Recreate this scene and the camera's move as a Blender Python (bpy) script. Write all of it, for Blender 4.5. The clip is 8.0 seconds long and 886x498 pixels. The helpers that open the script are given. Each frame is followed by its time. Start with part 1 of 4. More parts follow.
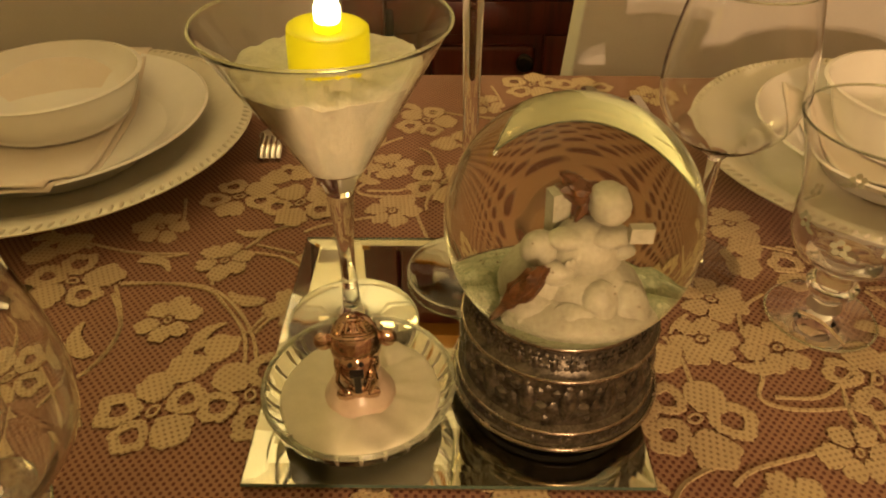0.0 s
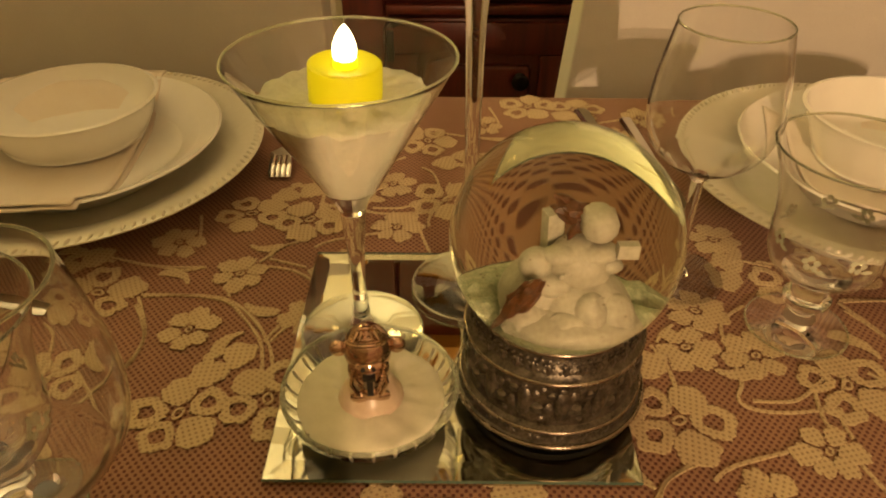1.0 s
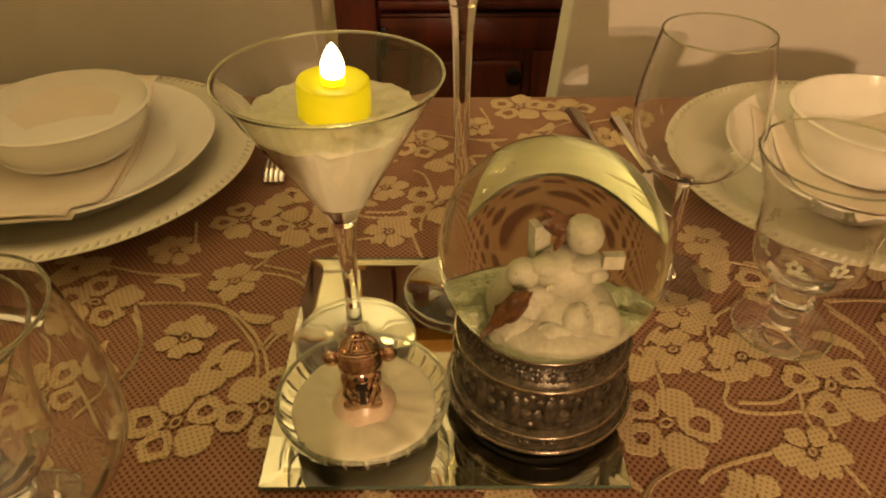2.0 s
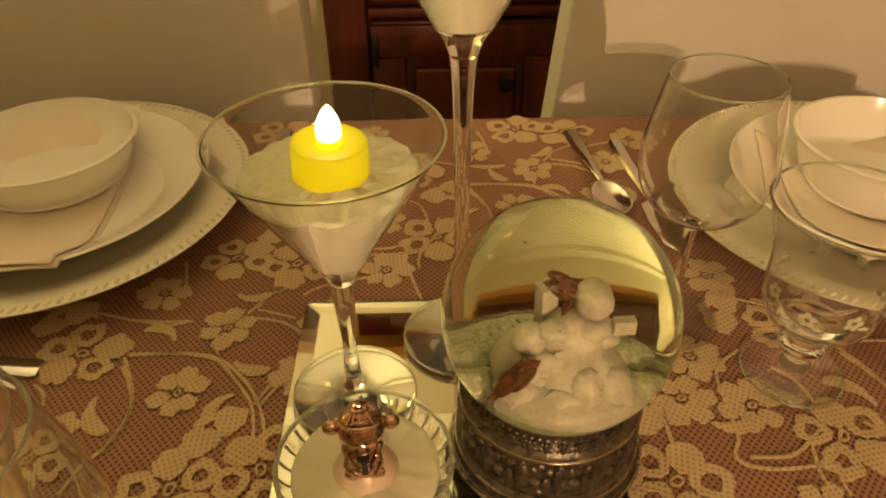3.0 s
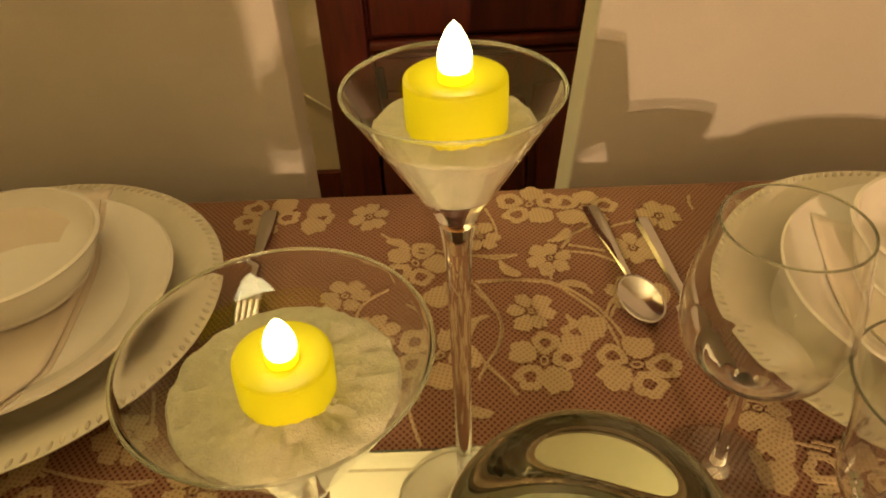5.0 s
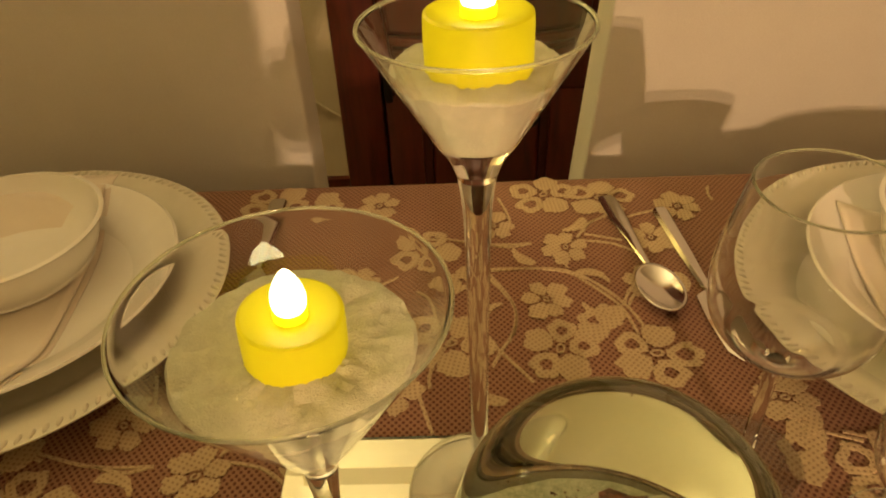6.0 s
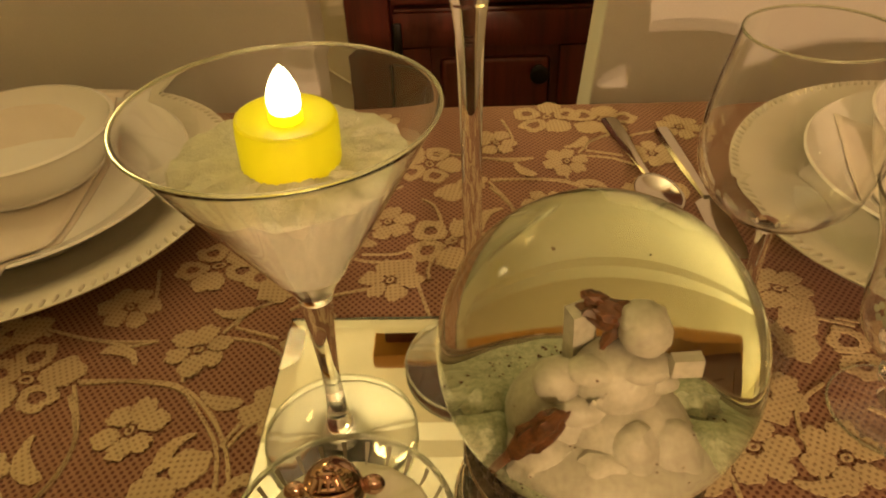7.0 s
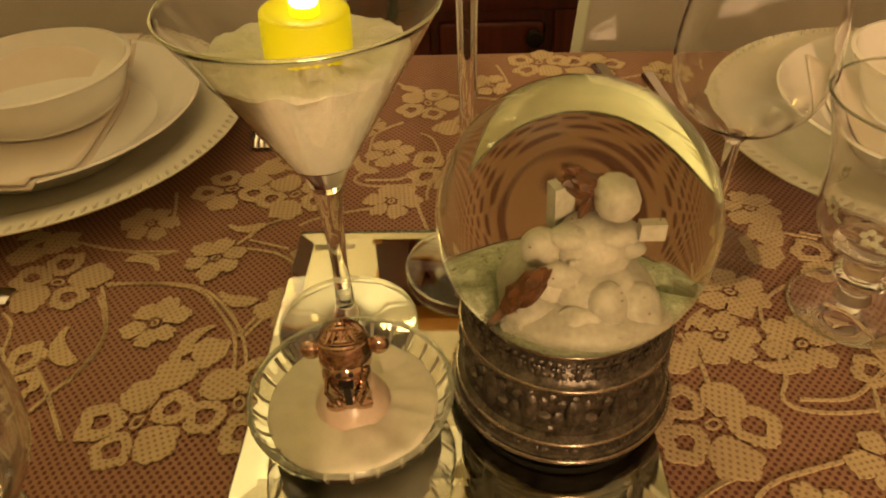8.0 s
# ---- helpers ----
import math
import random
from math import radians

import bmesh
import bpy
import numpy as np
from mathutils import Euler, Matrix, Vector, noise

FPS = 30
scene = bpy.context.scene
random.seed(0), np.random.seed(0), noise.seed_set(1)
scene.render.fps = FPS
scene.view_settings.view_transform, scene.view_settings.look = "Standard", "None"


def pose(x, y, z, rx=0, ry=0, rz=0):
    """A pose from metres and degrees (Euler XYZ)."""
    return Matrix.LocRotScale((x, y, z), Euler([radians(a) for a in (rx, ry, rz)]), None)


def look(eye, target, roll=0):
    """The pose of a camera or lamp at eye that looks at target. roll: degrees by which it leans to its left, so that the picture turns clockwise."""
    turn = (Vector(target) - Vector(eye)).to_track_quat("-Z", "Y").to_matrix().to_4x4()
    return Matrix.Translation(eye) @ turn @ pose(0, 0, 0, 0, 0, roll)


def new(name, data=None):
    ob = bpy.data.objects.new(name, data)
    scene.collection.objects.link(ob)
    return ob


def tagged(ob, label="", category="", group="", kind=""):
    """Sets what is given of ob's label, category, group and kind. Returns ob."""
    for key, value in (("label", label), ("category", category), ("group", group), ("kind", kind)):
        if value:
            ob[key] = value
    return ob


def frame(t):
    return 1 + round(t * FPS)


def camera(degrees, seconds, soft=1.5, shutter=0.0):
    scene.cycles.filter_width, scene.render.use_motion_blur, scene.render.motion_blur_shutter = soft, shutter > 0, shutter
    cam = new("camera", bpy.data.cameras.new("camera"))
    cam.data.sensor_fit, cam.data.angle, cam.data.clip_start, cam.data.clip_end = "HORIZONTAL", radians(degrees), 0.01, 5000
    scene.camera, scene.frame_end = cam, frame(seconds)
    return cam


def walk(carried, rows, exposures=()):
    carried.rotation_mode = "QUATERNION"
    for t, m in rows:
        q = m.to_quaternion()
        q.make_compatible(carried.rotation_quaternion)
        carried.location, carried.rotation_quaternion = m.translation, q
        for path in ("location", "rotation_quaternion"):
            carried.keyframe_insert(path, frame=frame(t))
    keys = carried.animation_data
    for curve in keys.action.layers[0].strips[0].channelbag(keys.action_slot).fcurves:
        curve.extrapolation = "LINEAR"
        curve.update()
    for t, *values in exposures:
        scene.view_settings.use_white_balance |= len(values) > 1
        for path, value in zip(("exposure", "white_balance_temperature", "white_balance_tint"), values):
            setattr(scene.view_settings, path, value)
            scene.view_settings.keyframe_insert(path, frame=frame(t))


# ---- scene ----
cam = camera(63.5, 8.0, soft=2.0)
PATH = [
    (0, (0.001, 0.04, 1.054), (-0.02, 1.634, -0.154), -0.1),
    (0.5, (-0.001, 0.031, 1.059), (-0.013, 1.635, -0.137), -0.0),
    (1, (-0.004, 0.014, 1.075), (-0.011, 1.629, -0.104), 0.3),
    (1.5, (0.0, 0.008, 1.078), (-0.011, 1.62, -0.106), 0.2),
    (1.7, (0.001, 0.011, 1.083), (-0.009, 1.615, -0.112), -0.0),
    (2.8, (-0.004, 0.037, 1.104), (0.019, 1.624, -0.113), -0.6),
    (3, (-0.005, 0.051, 1.11), (0.019, 1.63, -0.118), -0.5),
    (3.5, (-0.001, 0.084, 1.119), (0.018, 1.655, -0.118), -1.1),
    (4, (0.004, 0.11, 1.125), (-0.001, 1.679, -0.115), -2.1),
    (4.5, (0.005, 0.147, 1.132), (-0.006, 1.709, -0.116), -2.2),
    (4.7, (0.01, 0.161, 1.134), (-0.018, 1.724, -0.113), -2.8),
    (5.8, (0.006, 0.18, 1.116), (-0.023, 1.757, -0.114), -2.6),
    (6, (0.004, 0.172, 1.105), (-0.039, 1.764, -0.105), -2.7),
    (6.5, (0.006, 0.15, 1.077), (-0.058, 1.747, -0.126), -2.7),
    (7, (0.011, 0.124, 1.057), (-0.067, 1.706, -0.165), -2.7),
    (7.5, (0.011, 0.096, 1.047), (-0.069, 1.656, -0.202), -2.6),
    (8, (0.011, 0.067, 1.046), (-0.057, 1.622, -0.211), -2.2),
]
walk(cam, [(t, look(eye, target, roll)) for t, eye, target, roll in PATH])

# ---- world, lights, exposure ----
world = bpy.data.worlds.new("night")
scene.world = world
world.use_nodes = True
world.node_tree.nodes["Background"].inputs[0].default_value = (0.012, 0.011, 0.012, 1)
world.node_tree.nodes["Background"].inputs[1].default_value = 0.3
WARM = (1.0, 0.66, 0.27)


def lamp_point(name, place, watts, radius, colour=WARM):
    data = bpy.data.lights.new(name, "POINT")
    data.energy, data.shadow_soft_size, data.color = watts, radius, colour
    ob = new(name, data)
    ob.location = place
    return ob


BULBS = [(0.27, -1.30, 1.30), (0.27, -1.30, 1.25)]
LAMP = (1.0, 0.60, 0.31)
for b in BULBS:
    lamp_point("bulb_light", b, 37.0, 0.005, LAMP)
up = bpy.data.lights.new("wall_lamp_glow", "AREA")
up.shape, up.size, up.energy, up.color = "DISK", 0.20, 29.0, (1.0, 0.78, 0.42)
up_ob = new("wall_lamp_glow", up)
UP = (-0.80, 1.56, 1.72)
up_ob.matrix_world = look((UP[0], UP[1], UP[2] + 0.02), (UP[0] + 0.8, UP[1] - 1.5, 3.4))
lamp_point("wall_lamp_downlight", (UP[0], UP[1], UP[2] - 0.10), 11.0, 0.03, (1.0, 0.76, 0.22))

T = 0.75          # top of the table
M = 0.757         # top of the mirror


# ---- materials ----
def nodes_of(name):
    mat = bpy.data.materials.new(name)
    mat.use_nodes = True
    nt = mat.node_tree
    return mat, nt, nt.nodes["Principled BSDF"]


def add(nt, kind, **values):
    n = nt.nodes.new(kind)
    for k, v in values.items():
        n.inputs[k.replace("_", " ")].default_value = v
    return n


def surface(name, colour, colour2=None, rough=0.5, metal=0.0, scale=40.0, fine=400.0, bump=0.1, depth=0.001, spec=0.5, rough2=None, sss=0.0, coat=0.0):
    """A colour that varies at two scales, with relief."""
    mat, nt, p = nodes_of(name)
    colour2 = colour2 or tuple(c * 0.85 for c in colour)
    co = nt.nodes.new("ShaderNodeTexCoord")
    big = add(nt, "ShaderNodeTexNoise", Scale=scale, Detail=6.0, Roughness=0.6)
    small = add(nt, "ShaderNodeTexNoise", Scale=fine, Detail=3.0)
    nt.links.new(co.outputs["Object"], big.inputs["Vector"])
    nt.links.new(co.outputs["Object"], small.inputs["Vector"])
    mixf = nt.nodes.new("ShaderNodeMath")
    mixf.operation = "MULTIPLY_ADD"
    mixf.inputs[1].default_value = 0.35
    nt.links.new(small.outputs[0], mixf.inputs[0])
    scaled = nt.nodes.new("ShaderNodeMath")
    scaled.operation = "MULTIPLY"
    scaled.inputs[1].default_value = 0.65
    nt.links.new(big.outputs[0], scaled.inputs[0])
    nt.links.new(scaled.outputs[0], mixf.inputs[2])
    ramp = nt.nodes.new("ShaderNodeValToRGB")
    ramp.color_ramp.elements[0].position, ramp.color_ramp.elements[1].position = 0.35, 0.65
    ramp.color_ramp.elements[0].color, ramp.color_ramp.elements[1].color = (*colour2, 1), (*colour, 1)
    nt.links.new(mixf.outputs[0], ramp.inputs[0])
    nt.links.new(ramp.outputs[0], p.inputs["Base Color"])
    p.inputs["Metallic"].default_value = metal
    p.inputs["Specular IOR Level"].default_value = spec
    p.inputs["Coat Weight"].default_value = coat
    if sss:
        p.inputs["Subsurface Weight"].default_value = sss
        p.inputs["Subsurface Radius"].default_value = (0.004, 0.003, 0.002)
        p.inputs["Subsurface Scale"].default_value = 1.0
    rr = nt.nodes.new("ShaderNodeMapRange")
    rr.inputs["To Min"].default_value, rr.inputs["To Max"].default_value = rough * 0.85, rough2 or min(1, rough * 1.2)
    nt.links.new(big.outputs[0], rr.inputs["Value"])
    nt.links.new(rr.outputs[0], p.inputs["Roughness"])
    if bump:
        b = add(nt, "ShaderNodeBump", Strength=bump, Distance=depth)
        nt.links.new(mixf.outputs[0], b.inputs["Height"])
        nt.links.new(b.outputs[0], p.inputs["Normal"])
    return mat


def glass(name, ior=1.46, rough=0.0, tint=(1, 1, 1)):
    mat, nt, p = nodes_of(name)
    p.inputs["Base Color"].default_value = (*tint, 1)
    p.inputs["Transmission Weight"].default_value = 1.0
    p.inputs["IOR"].default_value = ior
    sm = add(nt, "ShaderNodeTexNoise", Scale=60.0, Detail=4.0)
    rr = nt.nodes.new("ShaderNodeMapRange")
    rr.inputs["From Min"].default_value, rr.inputs["From Max"].default_value = 0.45, 0.8
    rr.inputs["To Min"].default_value, rr.inputs["To Max"].default_value = rough, rough + 0.03
    nt.links.new(sm.outputs[0], rr.inputs["Value"])
    nt.links.new(rr.outputs[0], p.inputs["Roughness"])
    return mat


def glow(name, colour, strength, base=(0.8, 0.6, 0.2)):
    mat, nt, p = nodes_of(name)
    p.inputs["Base Color"].default_value = (*base, 1)
    p.inputs["Emission Color"].default_value = (*colour, 1)
    p.inputs["Emission Strength"].default_value = strength
    p.inputs["Roughness"].default_value = 0.45
    return mat


def rim_glass(name, clear=0.84):
    """Clear glass with a milky share: frosting where etched, painted-in caught light on rounded edges."""
    mat, nt, p = nodes_of(name)
    p.inputs["Base Color"].default_value = (0.86, 0.90, 0.70, 1)
    p.inputs["Transmission Weight"].default_value = clear
    p.inputs["IOR"].default_value = 1.3
    sm = add(nt, "ShaderNodeTexNoise", Scale=180.0, Detail=4.0)
    rr = nt.nodes.new("ShaderNodeMapRange")
    rr.inputs["To Min"].default_value, rr.inputs["To Max"].default_value = 0.05, 0.3
    nt.links.new(sm.outputs[0], rr.inputs["Value"])
    nt.links.new(rr.outputs[0], p.inputs["Roughness"])
    return mat


def wax(name):
    """Yellow wax that lets the light of the bulb inside it through."""
    mat, nt, p = nodes_of(name)
    n = add(nt, "ShaderNodeTexNoise", Scale=160.0, Detail=4.0)
    ramp = nt.nodes.new("ShaderNodeValToRGB")
    ramp.color_ramp.elements[0].color, ramp.color_ramp.elements[1].color = (0.64, 0.58, 0.008, 1), (0.78, 0.72, 0.018, 1)
    nt.links.new(n.outputs[0], ramp.inputs[0])
    nt.links.new(ramp.outputs[0], p.inputs["Base Color"])
    p.inputs["Roughness"].default_value = 0.45
    tr = nt.nodes.new("ShaderNodeBsdfTranslucent")
    nt.links.new(ramp.outputs[0], tr.inputs["Color"])
    mix = nt.nodes.new("ShaderNodeMixShader")
    mix.inputs[0].default_value = 0.5
    nt.links.new(p.outputs[0], mix.inputs[1])
    nt.links.new(tr.outputs[0], mix.inputs[2])
    nt.links.new(mix.outputs[0], nt.nodes["Material Output"].inputs["Surface"])
    return mat


def net_cloth(name, low=(0.255, 0.132, 0.078), high=(0.33, 0.184, 0.112), gap=(0.110, 0.030, 0.020), least=0.05, scale=9.0):
    """Rose underlay seen through the small holes of a knotted net."""
    mat, nt, p = nodes_of(name)
    co = nt.nodes.new("ShaderNodeTexCoord")
    warp = add(nt, "ShaderNodeTexNoise", Scale=25.0, Detail=2.0)
    nt.links.new(co.outputs["Object"], warp.inputs["Vector"])
    wob = nt.nodes.new("ShaderNodeVectorMath")
    wob.operation = "MULTIPLY_ADD"
    wob.inputs[1].default_value = (0.0022, 0.0022, 0)
    nt.links.new(warp.outputs[1], wob.inputs[0])
    nt.links.new(co.outputs["Object"], wob.inputs[2])
    sep = nt.nodes.new("ShaderNodeSeparateXYZ")
    nt.links.new(wob.outputs[0], sep.inputs[0])

    def math_node(op, a, b=None):
        n = nt.nodes.new("ShaderNodeMath")
        n.operation = op
        for i, v in enumerate((a, b)):
            if v is None:
                continue
            if isinstance(v, (int, float)):
                n.inputs[i].default_value = v
            else:
                nt.links.new(v, n.inputs[i])
        return n.outputs[0]

    kx, ky = 2 * math.pi / 0.0046, 2 * math.pi / 0.0052
    a = math_node("COSINE", math_node("MULTIPLY", sep.outputs[0], kx))
    b = math_node("COSINE", math_node("MULTIPLY", sep.outputs[1], ky))
    hole = math_node("MULTIPLY", a, b)
    mask = nt.nodes.new("ShaderNodeMapRange")
    mask.inputs["From Min"].default_value, mask.inputs["From Max"].default_value = least, least + 0.4
    nt.links.new(hole, mask.inputs["Value"])
    big = add(nt, "ShaderNodeTexNoise", Scale=scale, Detail=5.0)
    nt.links.new(co.outputs["Object"], big.inputs["Vector"])
    thread = nt.nodes.new("ShaderNodeValToRGB")
    thread.color_ramp.elements[0].color, thread.color_ramp.elements[1].color = (*low, 1), (*high, 1)
    nt.links.new(big.outputs[0], thread.inputs[0])
    mix = nt.nodes.new("ShaderNodeMix")
    mix.data_type = "RGBA"
    nt.links.new(mask.outputs[0], mix.inputs[0])
    nt.links.new(thread.outputs[0], mix.inputs[6])
    mix.inputs[7].default_value = (*gap, 1)
    nt.links.new(mix.outputs[2], p.inputs["Base Color"])
    p.inputs["Roughness"].default_value = 0.85
    p.inputs["Sheen Weight"].default_value = 0.1
    inv = math_node("SUBTRACT", 1.0, mask.outputs[0])
    bm_ = add(nt, "ShaderNodeBump", Strength=0.6, Distance=0.0006)
    nt.links.new(inv, bm_.inputs["Height"])
    nt.links.new(bm_.outputs[0], p.inputs["Normal"])
    return mat


def wood(name, dark, light):
    mat, nt, p = nodes_of(name)
    co = nt.nodes.new("ShaderNodeTexCoord")
    mp = nt.nodes.new("ShaderNodeMapping")
    mp.inputs["Scale"].default_value = (14, 14, 1.6)
    nt.links.new(co.outputs["Object"], mp.inputs["Vector"])
    n = add(nt, "ShaderNodeTexNoise", Scale=4.0, Detail=8.0, Roughness=0.65, Distortion=0.6)
    nt.links.new(mp.outputs[0], n.inputs["Vector"])
    ramp = nt.nodes.new("ShaderNodeValToRGB")
    ramp.color_ramp.elements[0].position, ramp.color_ramp.elements[1].position = 0.3, 0.7
    ramp.color_ramp.elements[0].color, ramp.color_ramp.elements[1].color = (*dark, 1), (*light, 1)
    nt.links.new(n.outputs[0], ramp.inputs[0])
    nt.links.new(ramp.outputs[0], p.inputs["Base Color"])
    p.inputs["Roughness"].default_value = 0.38
    b = add(nt, "ShaderNodeBump", Strength=0.15, Distance=0.001)
    nt.links.new(n.outputs[0], b.inputs["Height"])
    nt.links.new(b.outputs[0], p.inputs["Normal"])
    return mat


NET = net_cloth("lace_net_over_rose")
LACE = net_cloth("lace_thread", (0.42, 0.32, 0.185), (0.56, 0.44, 0.265), (0.32, 0.22, 0.125), 0.30, 45.0)
CHINA = surface("white_china", (0.86, 0.85, 0.80), (0.82, 0.81, 0.76), rough=0.16, scale=6, fine=80, bump=0.02, coat=0.2)
CHARGER = surface("cream_charger_glaze", (0.70, 0.68, 0.57), (0.63, 0.61, 0.50), rough=0.30, scale=9, fine=120, bump=0.03)
NAPKIN = surface("napkin_linen", (0.78, 0.72, 0.63), (0.72, 0.65, 0.56), rough=0.9, scale=30, fine=1200, bump=0.4, depth=0.0005)
SLIP = surface("chair_cover_cotton", (0.70, 0.69, 0.65), (0.63, 0.62, 0.58), rough=0.92, scale=7, fine=700, bump=0.3, depth=0.002)
PLASTER = surface("cream_wall_paint", (0.70, 0.63, 0.49), (0.65, 0.58, 0.44), rough=0.85, scale=3, fine=220, bump=0.15)
CEILP = surface("ceiling_paint", (0.80, 0.75, 0.63), (0.76, 0.71, 0.59), rough=0.9, scale=2, fine=200, bump=0.1)
FLOORM = wood("floor_boards", (0.10, 0.05, 0.025), (0.22, 0.12, 0.06))
CABWOOD = wood("cabinet_mahogany", (0.045, 0.007, 0.004), (0.120, 0.018, 0.009))
CABTRIM = wood("cabinet_gilt_trim", (0.42, 0.19, 0.03), (0.66, 0.34, 0.07))
TABWOOD = wood("table_wood", (0.10, 0.05, 0.03), (0.2, 0.1, 0.05))
DARK = surface("dark_iron", (0.02, 0.016, 0.014), rough=0.4, metal=0.6)
SILVER = surface("polished_steel", (0.72, 0.70, 0.66), (0.66, 0.64, 0.60), rough=0.12, metal=1.0, scale=30, fine=300, bump=0.02)
PEWTER = surface("antique_silver", (0.165, 0.145, 0.11), (0.020, 0.016, 0.012), rough=0.32, metal=0.7, scale=150, fine=700, bump=0.6, depth=0.001)
BRIGHT = surface("rubbed_silver", (0.40, 0.34, 0.27), (0.16, 0.13, 0.10), rough=0.26, metal=0.95, scale=90, fine=500, bump=0.3)
ROSEGOLD = surface("rose_gold", (0.66, 0.48, 0.37), (0.48, 0.33, 0.25), rough=0.09, metal=1.0, scale=60, fine=500, bump=0.05)
BLUSH = surface("blush_china", (0.56, 0.46, 0.34), (0.46, 0.36, 0.26), rough=0.3, scale=30, fine=300, bump=0.05, sss=0.2)
# one salt, two colours: darkened for shade in the glasses, lighter for the lit dish
SALT = surface("coarse_white_salt", (0.565, 0.565, 0.42), (0.465, 0.465, 0.34), rough=0.6, scale=220, fine=1400, bump=0.8, depth=0.002, sss=0.15)
LITSALT = surface("white_salt_lit_copy", (0.62, 0.60, 0.46), (0.53, 0.51, 0.38), rough=0.7, scale=90, fine=1800, bump=0.4, depth=0.001)
SNOW = surface("white_resin", (0.47, 0.46, 0.39), (0.31, 0.30, 0.25), rough=0.5, scale=90, fine=500, bump=0.3)
RESIN = surface("brown_resin", (0.13, 0.048, 0.014), (0.035, 0.012, 0.004), rough=0.4, scale=220, fine=900, bump=0.5)
MOSS = surface("speckled_green_snow", (0.46, 0.49, 0.35), (0.20, 0.25, 0.16), rough=0.6, scale=420, fine=1600, bump=0.4)
CLEAR = glass("clear_glass")
PANE = glass("mirror_pane", 1.5, tint=(0.97, 0.98, 0.92))
CUTGLASS = glass("cut_crystal", 1.44)
WATER = glass("globe_water", 1.285, tint=(0.93, 0.95, 0.76))
CUTMARK = surface("ground_glass_cut", (0.30, 0.29, 0.22), (0.20, 0.19, 0.14), rough=0.3, scale=300)
ETCH = rim_glass("etched_glass", 0.55)
# pale share put into the rims for the light that clear edges catch
RIMG = rim_glass("glass_rim_painted_light")
FLAME = glow("led_flame", (1.0, 0.86, 0.42), 10.0)
WAX = wax("lit_yellow_wax")
GAPSHADE = surface("black_gap_shade", (0.006, 0.005, 0.005), rough=0.95)
BULBM = glow("lit_shade_glass", (1.0, 0.74, 0.30), 9.0)
mirror_mat, _nt, _p = nodes_of("mirror_silvering")
_p.inputs["Base Color"].default_value = (0.53, 0.53, 0.45, 1)
_p.inputs["Metallic"].default_value, _p.inputs["Roughness"].default_value = 1.0, 0.012
EDGE = surface("green_glass_edge", (0.10, 0.16, 0.12), (0.06, 0.10, 0.08), rough=0.15)


# ---- mesh helpers ----
def torus_rim(r, z, q, n=96):
    """A round bead of radius q at the rim of a glass."""
    return lathe([(r + q * math.cos(a), z + q * math.sin(a)) for a in np.linspace(0, 2 * math.pi, 11)[:-1]], n)


def part(name, bm, material, parent=None, label="", smooth=True):
    me = bpy.data.meshes.new(name)
    bm.to_mesh(me)
    bm.free()
    for mt in material if isinstance(material, (list, tuple)) else [material]:
        me.materials.append(mt)
    if smooth:
        for poly in me.polygons:
            poly.use_smooth = True
        me.set_sharp_from_angle(angle=radians(36))
    ob = new(name, me)
    if parent is not None:
        ob.parent = parent
    if label:
        ob["label"] = label
    return ob


def thing(name, place, label, category, group="", turn=0.0, kind=""):
    ob = new(name)
    ob.empty_display_size = 0.02
    ob.matrix_world = pose(*place, 0, 0, turn)
    return tagged(ob, label, category, group, kind)


def lathe(profile, n=96, closed=True, wave=None):
    """Turns (radius, height) pairs round the z axis; wave(i, angle) scales the radius."""
    bm = bmesh.new()
    rings = []
    for i, (r, z) in enumerate(profile):
        if r < 1e-6:
            rings.append([bm.verts.new((0, 0, z))])
        else:
            ring = []
            for k in range(n):
                a = 2 * math.pi * k / n
                q = r * (wave(i, a) if wave else 1)
                ring.append(bm.verts.new((q * math.cos(a), q * math.sin(a), z)))
            rings.append(ring)
    pairs = list(zip(rings, rings[1:]))
    if closed and len(rings[0]) > 1 and len(rings[-1]) > 1:
        pairs.append((rings[-1], rings[0]))
    for p, q in pairs:
        for k in range(n):
            j = (k + 1) % n
            if len(p) == 1 and len(q) == 1:
                continue
            if len(p) == 1:
                bm.faces.new((p[0], q[j], q[k]))
            elif len(q) == 1:
                bm.faces.new((p[k], p[j], q[0]))
            else:
                bm.faces.new((p[k], p[j], q[j], q[k]))
    bmesh.ops.recalc_face_normals(bm, faces=bm.faces)
    return bm


def smooth_profile(points, steps=6):
    """Catmull-Rom through (radius, height) pairs."""
    out = []
    for i in range(len(points) - 1):
        p0, p1, p2, p3 = points[max(i - 1, 0)], points[i], points[i + 1], points[min(i + 2, len(points) - 1)]
        for s in range(steps):
            u = s / steps
            out.append(tuple(max(0.0, 0.5 * (2 * b + (c - a) * u + (2 * a - 5 * b + 4 * c - d) * u * u + (3 * b - a - 3 * c + d) * u ** 3)) if k == 0 else
                             0.5 * (2 * b + (c - a) * u + (2 * a - 5 * b + 4 * c - d) * u * u + (3 * b - a - 3 * c + d) * u ** 3)
                             for k, (a, b, c, d) in enumerate(zip(p0, p1, p2, p3))))
    out.append(points[-1])
    return out


